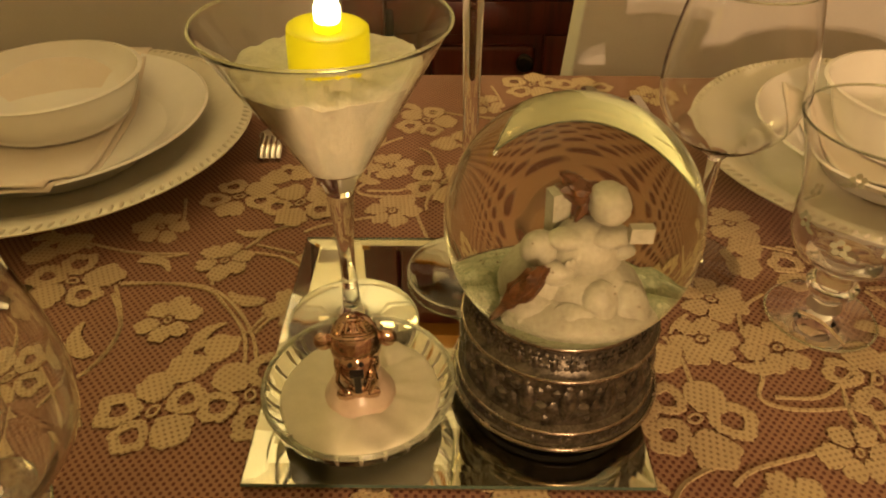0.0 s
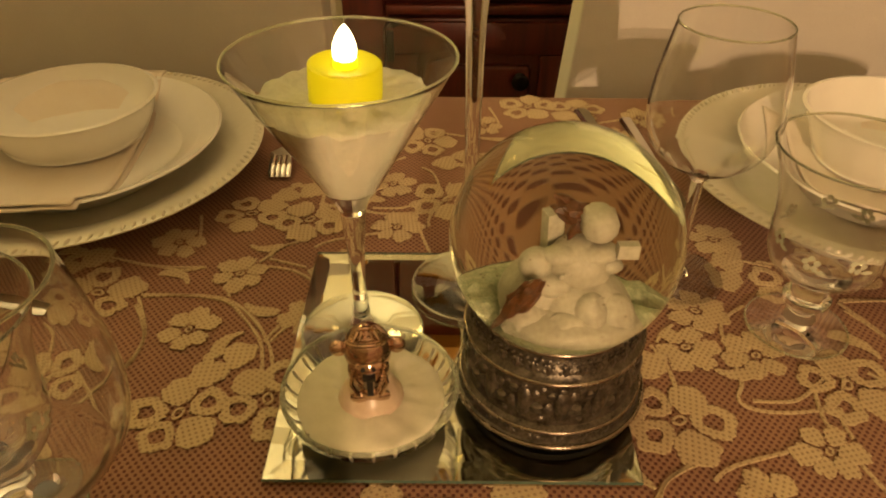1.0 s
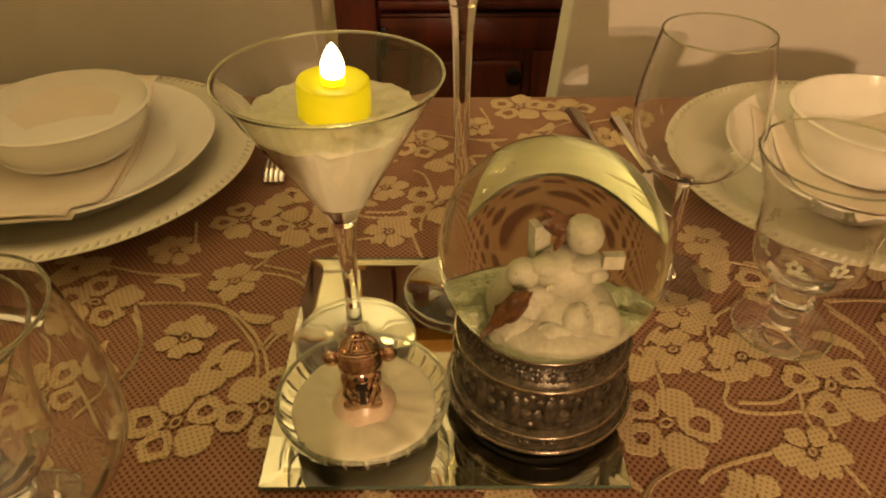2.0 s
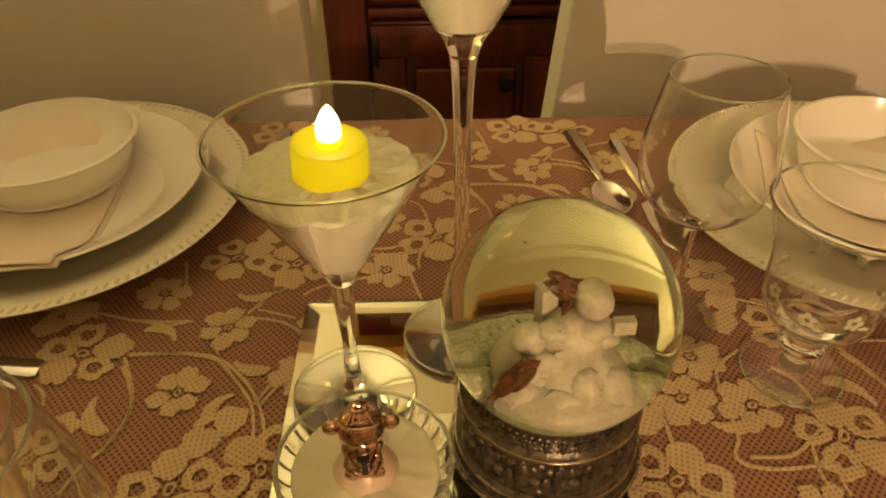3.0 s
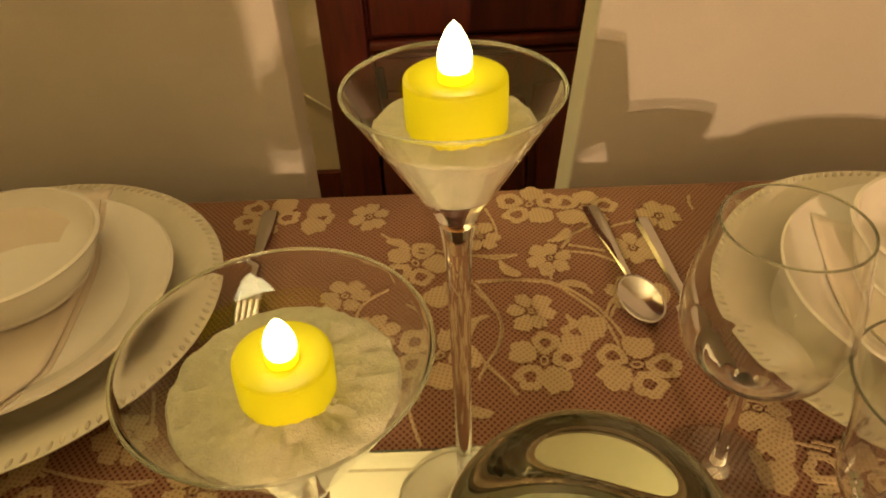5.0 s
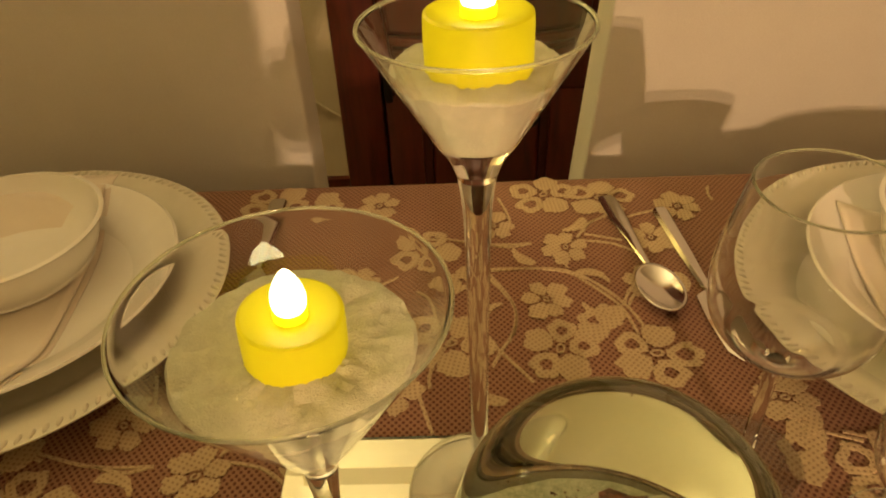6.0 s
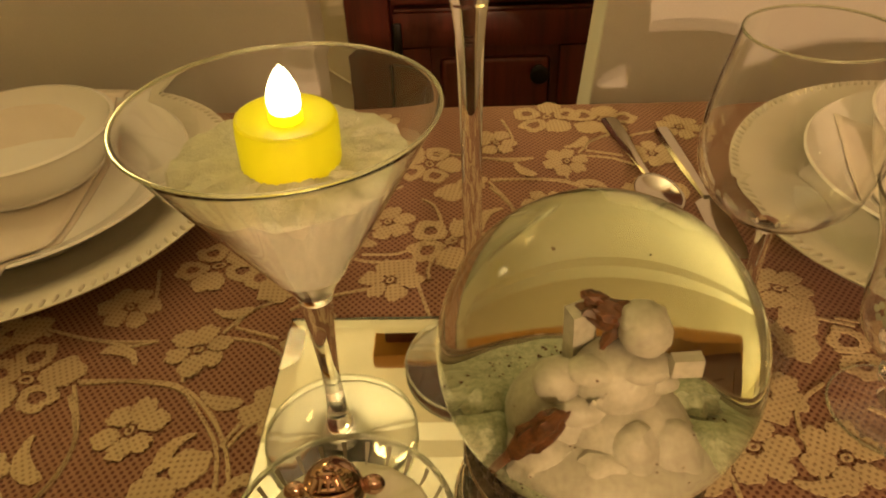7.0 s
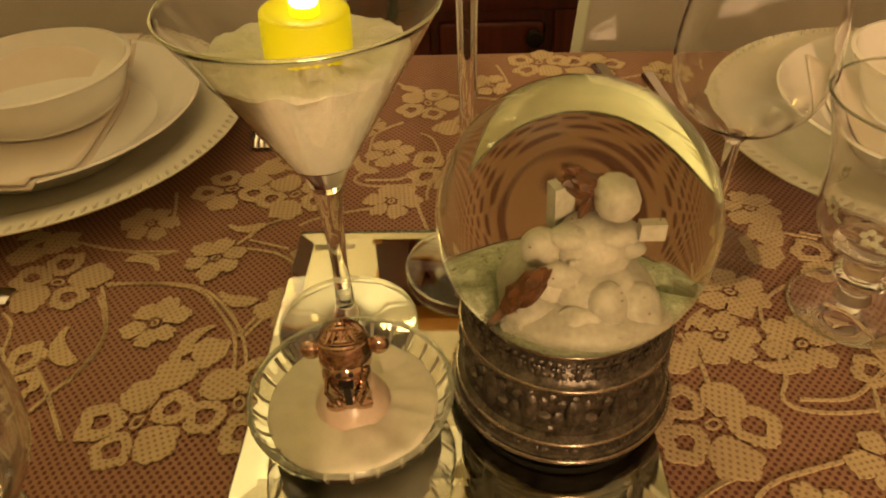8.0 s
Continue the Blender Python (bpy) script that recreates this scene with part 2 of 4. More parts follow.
def box(size, place=(0, 0, 0), bevel=0.0, seg=2, m=None):
    bm = bmesh.new()
    bmesh.ops.create_cube(bm, size=1, matrix=Matrix.Translation(place) @ Matrix.Diagonal((*size, 1)))
    if bevel:
        bmesh.ops.bevel(bm, geom=bm.edges[:], offset=bevel, segments=seg, affect="EDGES", profile=0.5)
    if m is not None:
        bmesh.ops.transform(bm, matrix=m, verts=bm.verts)
    return bm


def blob(bm, place, radius, scale=(1, 1, 1), rough=0.0, sub=3, turn=0.0):
    got = bmesh.ops.create_icosphere(bm, subdivisions=sub, radius=1.0)
    m = Matrix.Translation(place) @ Matrix.Rotation(turn, 4, "Z") @ Matrix.Diagonal((radius * scale[0], radius * scale[1], radius * scale[2], 1))
    for v in got["verts"]:
        k = 1 + rough * (noise.noise(v.co * 2.3 + Vector(place) * 90) + 0.45 * noise.noise(v.co * 6.1 + Vector(place) * 40))
        v.co = m @ (v.co * k)
    return got["verts"]


def tube(points, radius, n=8):
    """A round rod along points; radius a number or one for each point."""
    bm = bmesh.new()
    rings = []
    pts = [Vector(p) for p in points]
    for i, p in enumerate(pts):
        d = (pts[min(i + 1, len(pts) - 1)] - pts[max(i - 1, 0)]).normalized()
        u = d.orthogonal().normalized() if i == 0 else (rings_u - d * rings_u.dot(d)).normalized()
        rings_u = u
        v = d.cross(u)
        r = radius if isinstance(radius, (int, float)) else radius[i]
        rings.append([bm.verts.new(p + r * (math.cos(2 * math.pi * k / n) * u + math.sin(2 * math.pi * k / n) * v)) for k in range(n)])
    for a, b in zip(rings, rings[1:]):
        for k in range(n):
            bm.faces.new((a[k], a[(k + 1) % n], b[(k + 1) % n], b[k]))
    bm.faces.new(rings[0][::-1])
    bm.faces.new(rings[-1])
    bmesh.ops.recalc_face_normals(bm, faces=bm.faces)
    return bm


# ---- the room ----
X0, X1, Y0, Y1, H = -2.3, 2.3, -2.7, 1.82, 2.67


def slab(name, size, place, material, label, category):
    ob = part(name, box(size, place), material, smooth=False)
    return tagged(ob, label, category, kind="structure")


slab("floor", (X1 - X0 + 0.4, Y1 - Y0 + 0.4, 0.1), ((X0 + X1) / 2, (Y0 + Y1) / 2, -0.05), FLOORM, "dark brown wooden floor of the dining room", "floor")
slab("ceiling", (X1 - X0 + 0.4, Y1 - Y0 + 0.4, 0.1), ((X0 + X1) / 2, (Y0 + Y1) / 2, H + 0.05), CEILP, "plain cream painted ceiling over the table", "ceiling")
slab("wall_north", (X1 - X0 + 0.4, 0.15, H), ((X0 + X1) / 2, Y1 + 0.075, H / 2), PLASTER, "cream painted wall behind the cabinet", "wall")
slab("wall_south", (X1 - X0 + 0.4, 0.15, H), ((X0 + X1) / 2, Y0 - 0.075, H / 2), PLASTER, "cream painted wall behind the lamp", "wall")
slab("wall_west", (0.15, Y1 - Y0, H), (X0 - 0.075, (Y0 + Y1) / 2, H / 2), PLASTER, "cream painted side wall of the room", "wall")
slab("wall_east", (0.15, Y1 - Y0, H), (X1 + 0.075, (Y0 + Y1) / 2, H / 2), PLASTER, "cream painted side wall of the room", "wall")
slab("baseboard", (X1 - X0, 0.018, 0.11), ((X0 + X1) / 2, Y1 - 0.009, 0.055), CABWOOD, "dark wooden baseboard along the cream wall", "baseboard")
cornice = slab("cornice", (X1 - X0, 0.08, 0.10), ((X0 + X1) / 2, Y1 - 0.04, H - 0.05), CEILP, "cream moulding where the wall meets the ceiling", "cornice")

# unseen blocker, added so that its end shades the left chair from the lamp
slab("shade_blocker_wall", (2.42, 0.12, H), (0.1130 - 1.21, -0.61, H / 2), PLASTER, "unseen cream wall added to keep lamp light off the left chair", "wall")
# a thin cable on the wall beside the cabinet
cable = part("cable", tube([(-0.60 + 0.04 * i, Y1 - 0.006, 0.520 - 0.0293 * i - 0.002 * math.sin(i)) for i in range(12)], 0.0035), PLASTER)
tagged(cable, "thin cream cable clipped to the wall beside the cabinet", "cable")


# ---- cabinet ----
def build_cabinet():
    cab = thing("cabinet", (0, 1.305, 0), "tall dark mahogany cabinet with panelled doors and drawers", "cabinet")
    w0, w1, d, h = -0.195, 0.95, 0.48, 1.66
    part("body", box((w1 - w0, d, h - 0.06), ((w0 + w1) / 2, d / 2 + 0.02, (h - 0.06) / 2 + 0.06), 0.004), CABWOOD, cab)
    part("plinth", box((w1 - w0 - 0.04, d - 0.04, 0.06), ((w0 + w1) / 2, d / 2 + 0.02, 0.03)), CABWOOD, cab)
    part("crown", box((w1 - w0 + 0.06, d + 0.05, 0.05), ((w0 + w1) / 2, d / 2 + 0.005, h + 0.025), 0.012), CABTRIM, cab, "golden brown cornice board")
    part("stile", box((0.075, 0.03, 1.5), (w0 + 0.04, 0.005, 0.82), 0.006), CABWOOD, cab)
    for i, x0 in enumerate((-0.112, 0.245, 0.602)):
        door = part("door", box((0.34, 0.022, 0.54), (x0 + 0.17, 0.009, 0.38), 0.005), CABWOOD, cab)
        for z in (0.145, 0.615):
            part("rail", box((0.34, 0.012, 0.06), (x0 + 0.17, -0.006, z), 0.003), CABWOOD, door)
        for x in (x0 + 0.03, x0 + 0.31):
            part("upright", box((0.06, 0.012, 0.408), (x, -0.006, 0.38), 0.003), CABWOOD, door)
        part("panel", box((0.19, 0.014, 0.37), (x0 + 0.17, -0.004, 0.38), 0.012, 3), CABWOOD, door)
        knob = lathe(smooth_profile([(0.0, 0), (0.012, 0.001), (0.007, 0.008), (0.016, 0.016), (0.014, 0.024), (0.0, 0.027)]), 20)
        bmesh.ops.transform(knob, matrix=pose(x0 + 0.245, -0.012, 0.54, 90), verts=knob.verts)
        part("knob", knob, DARK, door, "small dark knob")
        part("hinge", box((0.014, 0.01, 0.06), (x0 + 0.006, -0.012, 0.60), 0.003), DARK, door, "dark hinge")
        drawer = part("drawer", box((0.34, 0.024, 0.15), (x0 + 0.17, 0.006, 0.755), 0.008, 3), CABWOOD, cab)
        part("lip", box((0.345, 0.02, 0.016), (x0 + 0.17, -0.004, 0.668), 0.004), CABWOOD, drawer)
        upper = part("upper_door", box((0.34, 0.022, 0.74), (x0 + 0.17, 0.009, 1.24), 0.005), CABWOOD, cab)
        part("upper_panel", box((0.22, 0.014, 0.60), (x0 + 0.17, -0.004, 1.24), 0.012, 3), CABWOOD, upper)
    return cab


build_cabinet()


# ---- chairs in cotton covers ----
def build_chair(place, turn, width, back_turn, taper, label):
    ch = thing("dining_chair", place, label, "chair", "covered chairs at the table", turn)
    w = width

    def cloth(size, centre, lean=0.0, puff=0.006):
        bm = box(size, (0, 0, 0), min(size) * 0.05, 3)
        bmesh.ops.subdivide_edges(bm, edges=bm.edges[:], cuts=3, use_grid_fill=True)
        for v in bm.verts:
            f = noise.noise(v.co * 9 + Vector((w, 1, 3))) * puff
            v.co += Vector((f * 0.4, f, 0))
        bmesh.ops.transform(bm, matrix=Matrix.Translation(centre) @ Matrix.Rotation(lean, 4, "X"), verts=bm.verts)
        return bm

    bk = cloth((w, 0.065, 0.66), (0, 0.034, 0.75), radians(back_turn))
    for v in bk.verts:
        v.co.x *= 1 - taper * (v.co.z - 0.75)
    part("backrest", bk, SLIP, ch)
    part("seat", cloth((w + 0.03, 0.42, 0.10), (0, -0.14, 0.43)), SLIP, ch)
    part("skirt", cloth((w + 0.02, 0.42, 0.34), (0, -0.14, 0.215), 0, 0.012), SLIP, ch)
    for x in (-w / 2 + 0.03, w / 2 - 0.03):
        for y in (-0.32, 0.04):
            part("leg", box((0.035, 0.035, 0.05), (x, y, 0.025), 0.004), TABWOOD, ch)
    return ch


build_chair((-0.371, 0.815, 0), 0, 0.454, -1.5, 0.02, "cream cotton-covered dining chair pushed up to the table, in shade")
build_chair((0.335, 0.815, 0), 0, 0.39, -1.5, 0.45, "cream cotton-covered dining chair with shadows of glasses on its back")


# ---- table ----
def build_table():
    tb = thing("dining_table", (0.0, 0.0, 0), "wooden dining table under a lace cloth", "table")
    part("tabletop", box((2.2, 1.10, 0.035), (0, 0.180, T - 0.0225), 0.006), TABWOOD, tb)
    for x in (-0.98, 0.98):
        for y in (-0.26, 0.62):
            part("leg", box((0.07, 0.07, T - 0.04), (x, y, (T - 0.04) / 2), 0.008), TABWOOD, tb)


build_table()


def build_cloth():
    bm = bmesh.new()
    x0, x1, y0, y1, r, drop = -1.12, 1.12, -0.39, 0.737, 0.010, 0.24
    ys = [y0] + [y0 + (y1 - y0) * i / 40 for i in range(1, 40)] + [y1]
    prof = [(y0 - r, T - drop), (y0 - r, T - r)] + [(y0 - r + r * (1 - math.cos(a)), T - r + r * math.sin(a)) for a in (0.4, 0.8, 1.2)]
    prof += [(y, T) for y in ys]
    prof += [(y1 + r * math.sin(a), T - r + r * math.cos(a)) for a in (0.4, 0.8, 1.2)] + [(y1 + r, T - r), (y1 + r, T - drop)]
    cols = 80
    grid = []
    for i in range(cols + 1):
        x = x0 + (x1 - x0) * i / cols
        row = []
        for y, z in prof:
            fold = 0.0
            if z < T - 0.05:
                fold = 0.010 * math.sin(x * 21) * (1 if y > 0 else -1)
            row.append(bm.verts.new((x, y + abs(fold) * (1 if y > 0 else -1), z)))
        grid.append(row)
    for a, b in zip(grid, grid[1:]):
        for k in range(len(prof) - 1):
            bm.faces.new((a[k], b[k], b[k + 1], a[k + 1]))
    bmesh.ops.recalc_face_normals(bm, faces=bm.faces)
    ob = part("lace_tablecloth", bm, NET)
    sol = ob.modifiers.new("thickness", "SOLIDIFY")
    sol.thickness, sol.offset = 0.0012, -1
    return tagged(ob, "ecru floral lace tablecloth over a dusky rose cloth", "tablecloth")


CLOTH = build_cloth()


# ---- mirror plate ----
def build_mirror():
    mi = thing("mirror_plate", (0.0005, 0.346, T), "small square mirror lying flat on the lace cloth", "mirror")
    s, b = 0.1005, 0.011
    corners = ((-1, -1), (1, -1), (1, 1), (-1, 1))
    part("silver_back", box((2 * s - 0.0004, 2 * s - 0.0004, 0.0024), (0, 0, 0.0018)), mirror_mat, mi, smooth=False)
    bm = bmesh.new()
    lo = [bm.verts.new((x * s, y * s, 0.0031)) for x, y in corners]
    mid = [bm.verts.new((x * s, y * s, 0.0056)) for x, y in corners]
    top = [bm.verts.new((x * (s - b), y * (s - b), M - T)) for x, y in corners]
    bm.faces.new(lo[::-1])
    for k in range(4):
        j = (k + 1) % 4
        f = bm.faces.new((lo[k], lo[j], mid[j], mid[k]))
        f.material_index = 1
        bm.faces.new((mid[k], mid[j], top[j], top[k]))
    bm.faces.new(top)
    ob = part("mirror_glass", bm, [PANE, EDGE], mi, "clear bevelled glass", smooth=False)
    ob.visible_shadow = False


build_mirror()


# ---- candles and stemware ----
def build_candle(place, lean=0.0, size=0.0188):
    cd = thing("tealight_candle", place, "small lit yellow flameless tealight standing in white salt", "candle", "tealights in stemmed glasses")
    cd.matrix_world = pose(*place, lean, lean * 0.6, 30)
    r = size
    part("wax_body", lathe(smooth_profile([(0, 0), (r * 0.94, 0.0), (r, 0.002), (r * 1.0, 0.018), (r * 0.96, 0.0205), (r * 0.85, 0.0208), (r * 0.45, 0.0195), (0, 0.019)], 4), 48), WAX, cd)
    part("collar", lathe([(0, 0.019), (0.0062, 0.019), (0.0062, 0.0225), (0.0056, 0.023), (0, 0.023)], 32), WAX, cd)
    fl = lathe(smooth_profile([(0, 0.0225), (0.0050, 0.0226), (0.0061, 0.027), (0.0052, 0.032), (0.0026, 0.0375), (0, 0.0405)], 6), 32)
    part("flame_bulb", fl, FLAME, cd, "glowing white flame-shaped bulb")
    led = lamp_point("candle_led", (0, 0, 0.0160), 0.0075, 0.002, (1.0, 0.92, 0.5))
    led.parent = cd
    return cd


def salt_bed(name, profile, top, radius, place, label, lump=0.0016, material=None):
    """Salt filling a glass: sides along the profile, a lumpy top."""
    bm = bmesh.new()
    n = 72
    rings = []
    rows = [(r, z) for r, z in profile] + [(radius * k, top) for k in (0.97, 0.9, 0.8, 0.7, 0.6, 0.5, 0.4, 0.3, 0.2, 0.1)]
    for i, (r, z) in enumerate(rows):
        ring = []
        for k in range(n):
            a = 2 * math.pi * k / n
            x, y = r * math.cos(a), r * math.sin(a)
            zz = z
            if i >= len(profile) - 1:
                zz += lump * (noise.noise(Vector((x * 420, y * 420, top * 50))) + 1.2 * noise.noise(Vector((x * 90, y * 90, 3.0))))
            ring.append(bm.verts.new((x, y, zz)))
        rings.append(ring)
    for p, q in zip(rings, rings[1:]):
        for k in range(n):
            j = (k + 1) % n
            bm.faces.new((p[k], p[j], q[j], q[k]))
    bm.faces.new(rings[0][::-1])
    bm.faces.new(rings[-1])
    bmesh.ops.recalc_face_normals(bm, faces=bm.faces)
    ob = part(name, bm, material or SALT)
    ob.matrix_world = pose(*place)
    return tagged(ob, label, "salt", "salt in glasses", "stuff")


def glass_parts(gl, foot, stem, bowl, n=96):
    """Foot, stem and bowl of a stemmed glass, each a closed body."""
    e = 0.00004
    return [part("foot", lathe(foot + [(0, foot[-1][1])], n, closed=False), CLEAR, gl),
            part("stem", lathe([(0, stem[0][1] + e)] + [(r, z + (e if k == 0 else -e if k == len(stem) - 1 else 0)) for k, (r, z) in enumerate(stem)] + [(0, stem[-1][1] - e)], n, closed=False), CLEAR, gl),
            part("bowl", lathe([(0, bowl[0][1])] + bowl, n, closed=False), CLEAR, gl)]


def martini(place, rim_r, rim_z, cup_z, foot_r, flare, label):
    gl = thing("cocktail_glass", place, label, "glass", "cocktail glasses on the mirror")
    t = 0.0008
    outer = smooth_profile([(flare * 0.72, cup_z - 0.014), (flare, cup_z - 0.006), (flare * 1.5, cup_z + 0.002)], 4)
    def wall(u, inset):
        return (flare * 1.5 + (rim_r - flare * 1.5) * u - inset, cup_z + 0.002 + (rim_z - cup_z - 0.002) * u)

    outer += [wall(u, 0.0) for u in (0.15, 0.3, 0.5, 0.7, 0.85, 0.95, 0.985)] + [(wall(0.985, t * 0.62)[0], rim_z - 0.0006)]
    inner = [wall(u, t * 1.25) for u in (0.985, 0.95, 0.85, 0.7, 0.5, 0.3, 0.15, 0.03)] + [(flare * 0.7, cup_z + 0.0015), (0, cup_z + 0.0005)]
    stem = [(0.0046, 0.030), (0.0043, 0.045), (0.0046, 0.5 * cup_z), (0.0056, cup_z - 0.038), (flare * 0.72, cup_z - 0.014)]
    foot = [(0, 0.0006), (foot_r * 0.97, 0.0006), (foot_r, 0.0012)] + smooth_profile([(foot_r, 0.0018), (foot_r * 0.97, 0.0022), (foot_r * 0.8, 0.0027), (foot_r * 0.5, 0.0037), (0.0100, 0.0068), (0.0060, 0.014), (0.0046, 0.030)], 6)
    stem_p = smooth_profile(stem, 4)
    rim = part("rim", torus_rim(rim_r - t * 0.55, rim_z + 0.0001, 0.0007), RIMG, gl, "pale rounded rim")
    edge = part("foot_edge", torus_rim(foot_r - 0.0002, 0.0017, 0.0007), RIMG, gl, "pale rounded foot edge")
    for ob in glass_parts(gl, foot, stem_p, outer + inner) + [rim, edge]:
        ob.visible_shadow = False
    return gl


def cup_radius(z, rim_r, rim_z, cup_z, flare, gap):
    u = (z - cup_z - 0.002) / (rim_z - cup_z - 0.002)
    return flare * 1.5 + (rim_r - flare * 1.5) * u - 0.0010 - gap


M1 = (-0.0572, 0.3578, M)
martini(M1, 0.0592, 0.1855, 0.108, 0.039, 0.0105, "clear cocktail glass filled with white salt and a tealight")
side = [(cup_radius(z, 0.0592, 0.1855, 0.108, 0.0105, 0.00012), z) for z in (0.1112, 0.120, 0.130, 0.140, 0.150, 0.158, 0.1635)]
salt_bed("white_salt", [(0.0060, 0.1100)] + side, 0.1642, side[-1][0], M1, "coarse white salt heaped in the cocktail glass under the candle", 0.0022)
build_candle((M1[0] + 0.0012, M1[1] - 0.001, M + 0.1620), 3.0)
M2 = (0.0120, 0.4070, M)
martini(M2, 0.0405, 0.2635, 0.218, 0.039, 0.0105, "tall slim cocktail glass with white salt and a tealight")
side = [(cup_radius(z, 0.0405, 0.2635, 0.218, 0.0105, 0.00012), z) for z in (0.2212, 0.228, 0.235, 0.242, 0.2480)]
salt_bed("white_salt", [(0.0060, 0.2200)] + side, 0.2486, side[-1][0], M2, "coarse white salt in the tall cocktail glass under the candle", 0.0012)
build_candle((M2[0] + 0.001, M2[1], M + 0.2470), 0.0)


# ---- crystal dish, salt and bell ----
DISH = (-0.0450, 0.2890, M)


def build_dish():
    di = thing("crystal_dish", DISH, "shallow cut crystal dish filled with white salt", "dish")
    cuts = 20

    def wave(i, a):
        return 1.0 if i in (0, 1) or i > 9 else 1.0 - 0.012 * max(0.0, math.cos(a * cuts)) ** 4

    outer = [(0, 0.0008), (0.026, 0.0008), (0.030, 0.0022), (0.037, 0.006), (0.0435, 0.012), (0.0475, 0.018), (0.0488, 0.0232), (0.0482, 0.0246)]
    inner = [(0.0472, 0.0246), (0.0464, 0.0225), (0.0432, 0.0150), (0.0360, 0.0085), (0.028, 0.0055), (0, 0.0050)]
    ob = part("bowl_glass", lathe(outer + inner, 160, closed=False, wave=wave), CUTGLASS, di)
    ob.visible_shadow = False
    rim = part("rim", torus_rim(0.0478, 0.0246, 0.0014, 128), RIMG, di, "pale polished rim")
    rim.visible_shadow = False
    # wedge cuts down the inside of the wall
    bm = bmesh.new()
    for q, (r, z) in enumerate(((0.0466, 0.0226), (0.0440, 0.0176), (0.0400, 0.0138))):
        w = (0.0012, 0.0009, 0.0003)[q]
        for sx in (-1, 1):
            bm.verts.new((r - 0.0003, sx * w, z))
        bm.verts.new((r + 0.0010, 0, z - 0.0009))
    bm.verts.ensure_lookup_table()
    v = bm.verts
    for k in (0, 3):
        for i, j in ((0, 1), (1, 2), (2, 0)):
            bm.faces.new((v[k + i], v[k + j], v[k + 3 + j], v[k + 3 + i]))
    bm.faces.new((v[0], v[2], v[1]))
    bm.faces.new((v[6], v[7], v[8]))
    bmesh.ops.recalc_face_normals(bm, faces=bm.faces)
    first = part("cut", bm, CUTMARK, di, "grey wedge cut in the wall")
    for k in range(26):
        ob = first if k == 0 else new("cut", first.data)
        ob.parent = di
        ob.matrix_local = Matrix.Rotation(2 * math.pi * k / 26, 4, "Z")
        ob.visible_shadow = False


build_dish()
salt_bed("white_salt", [(0.020, 0.0056), (0.0280, 0.0060), (0.0358, 0.0090), (0.0412, 0.0143)], 0.0152, 0.0410, DISH, "white salt levelled in the crystal dish, coloured lighter for its light", 0.0012, LITSALT)


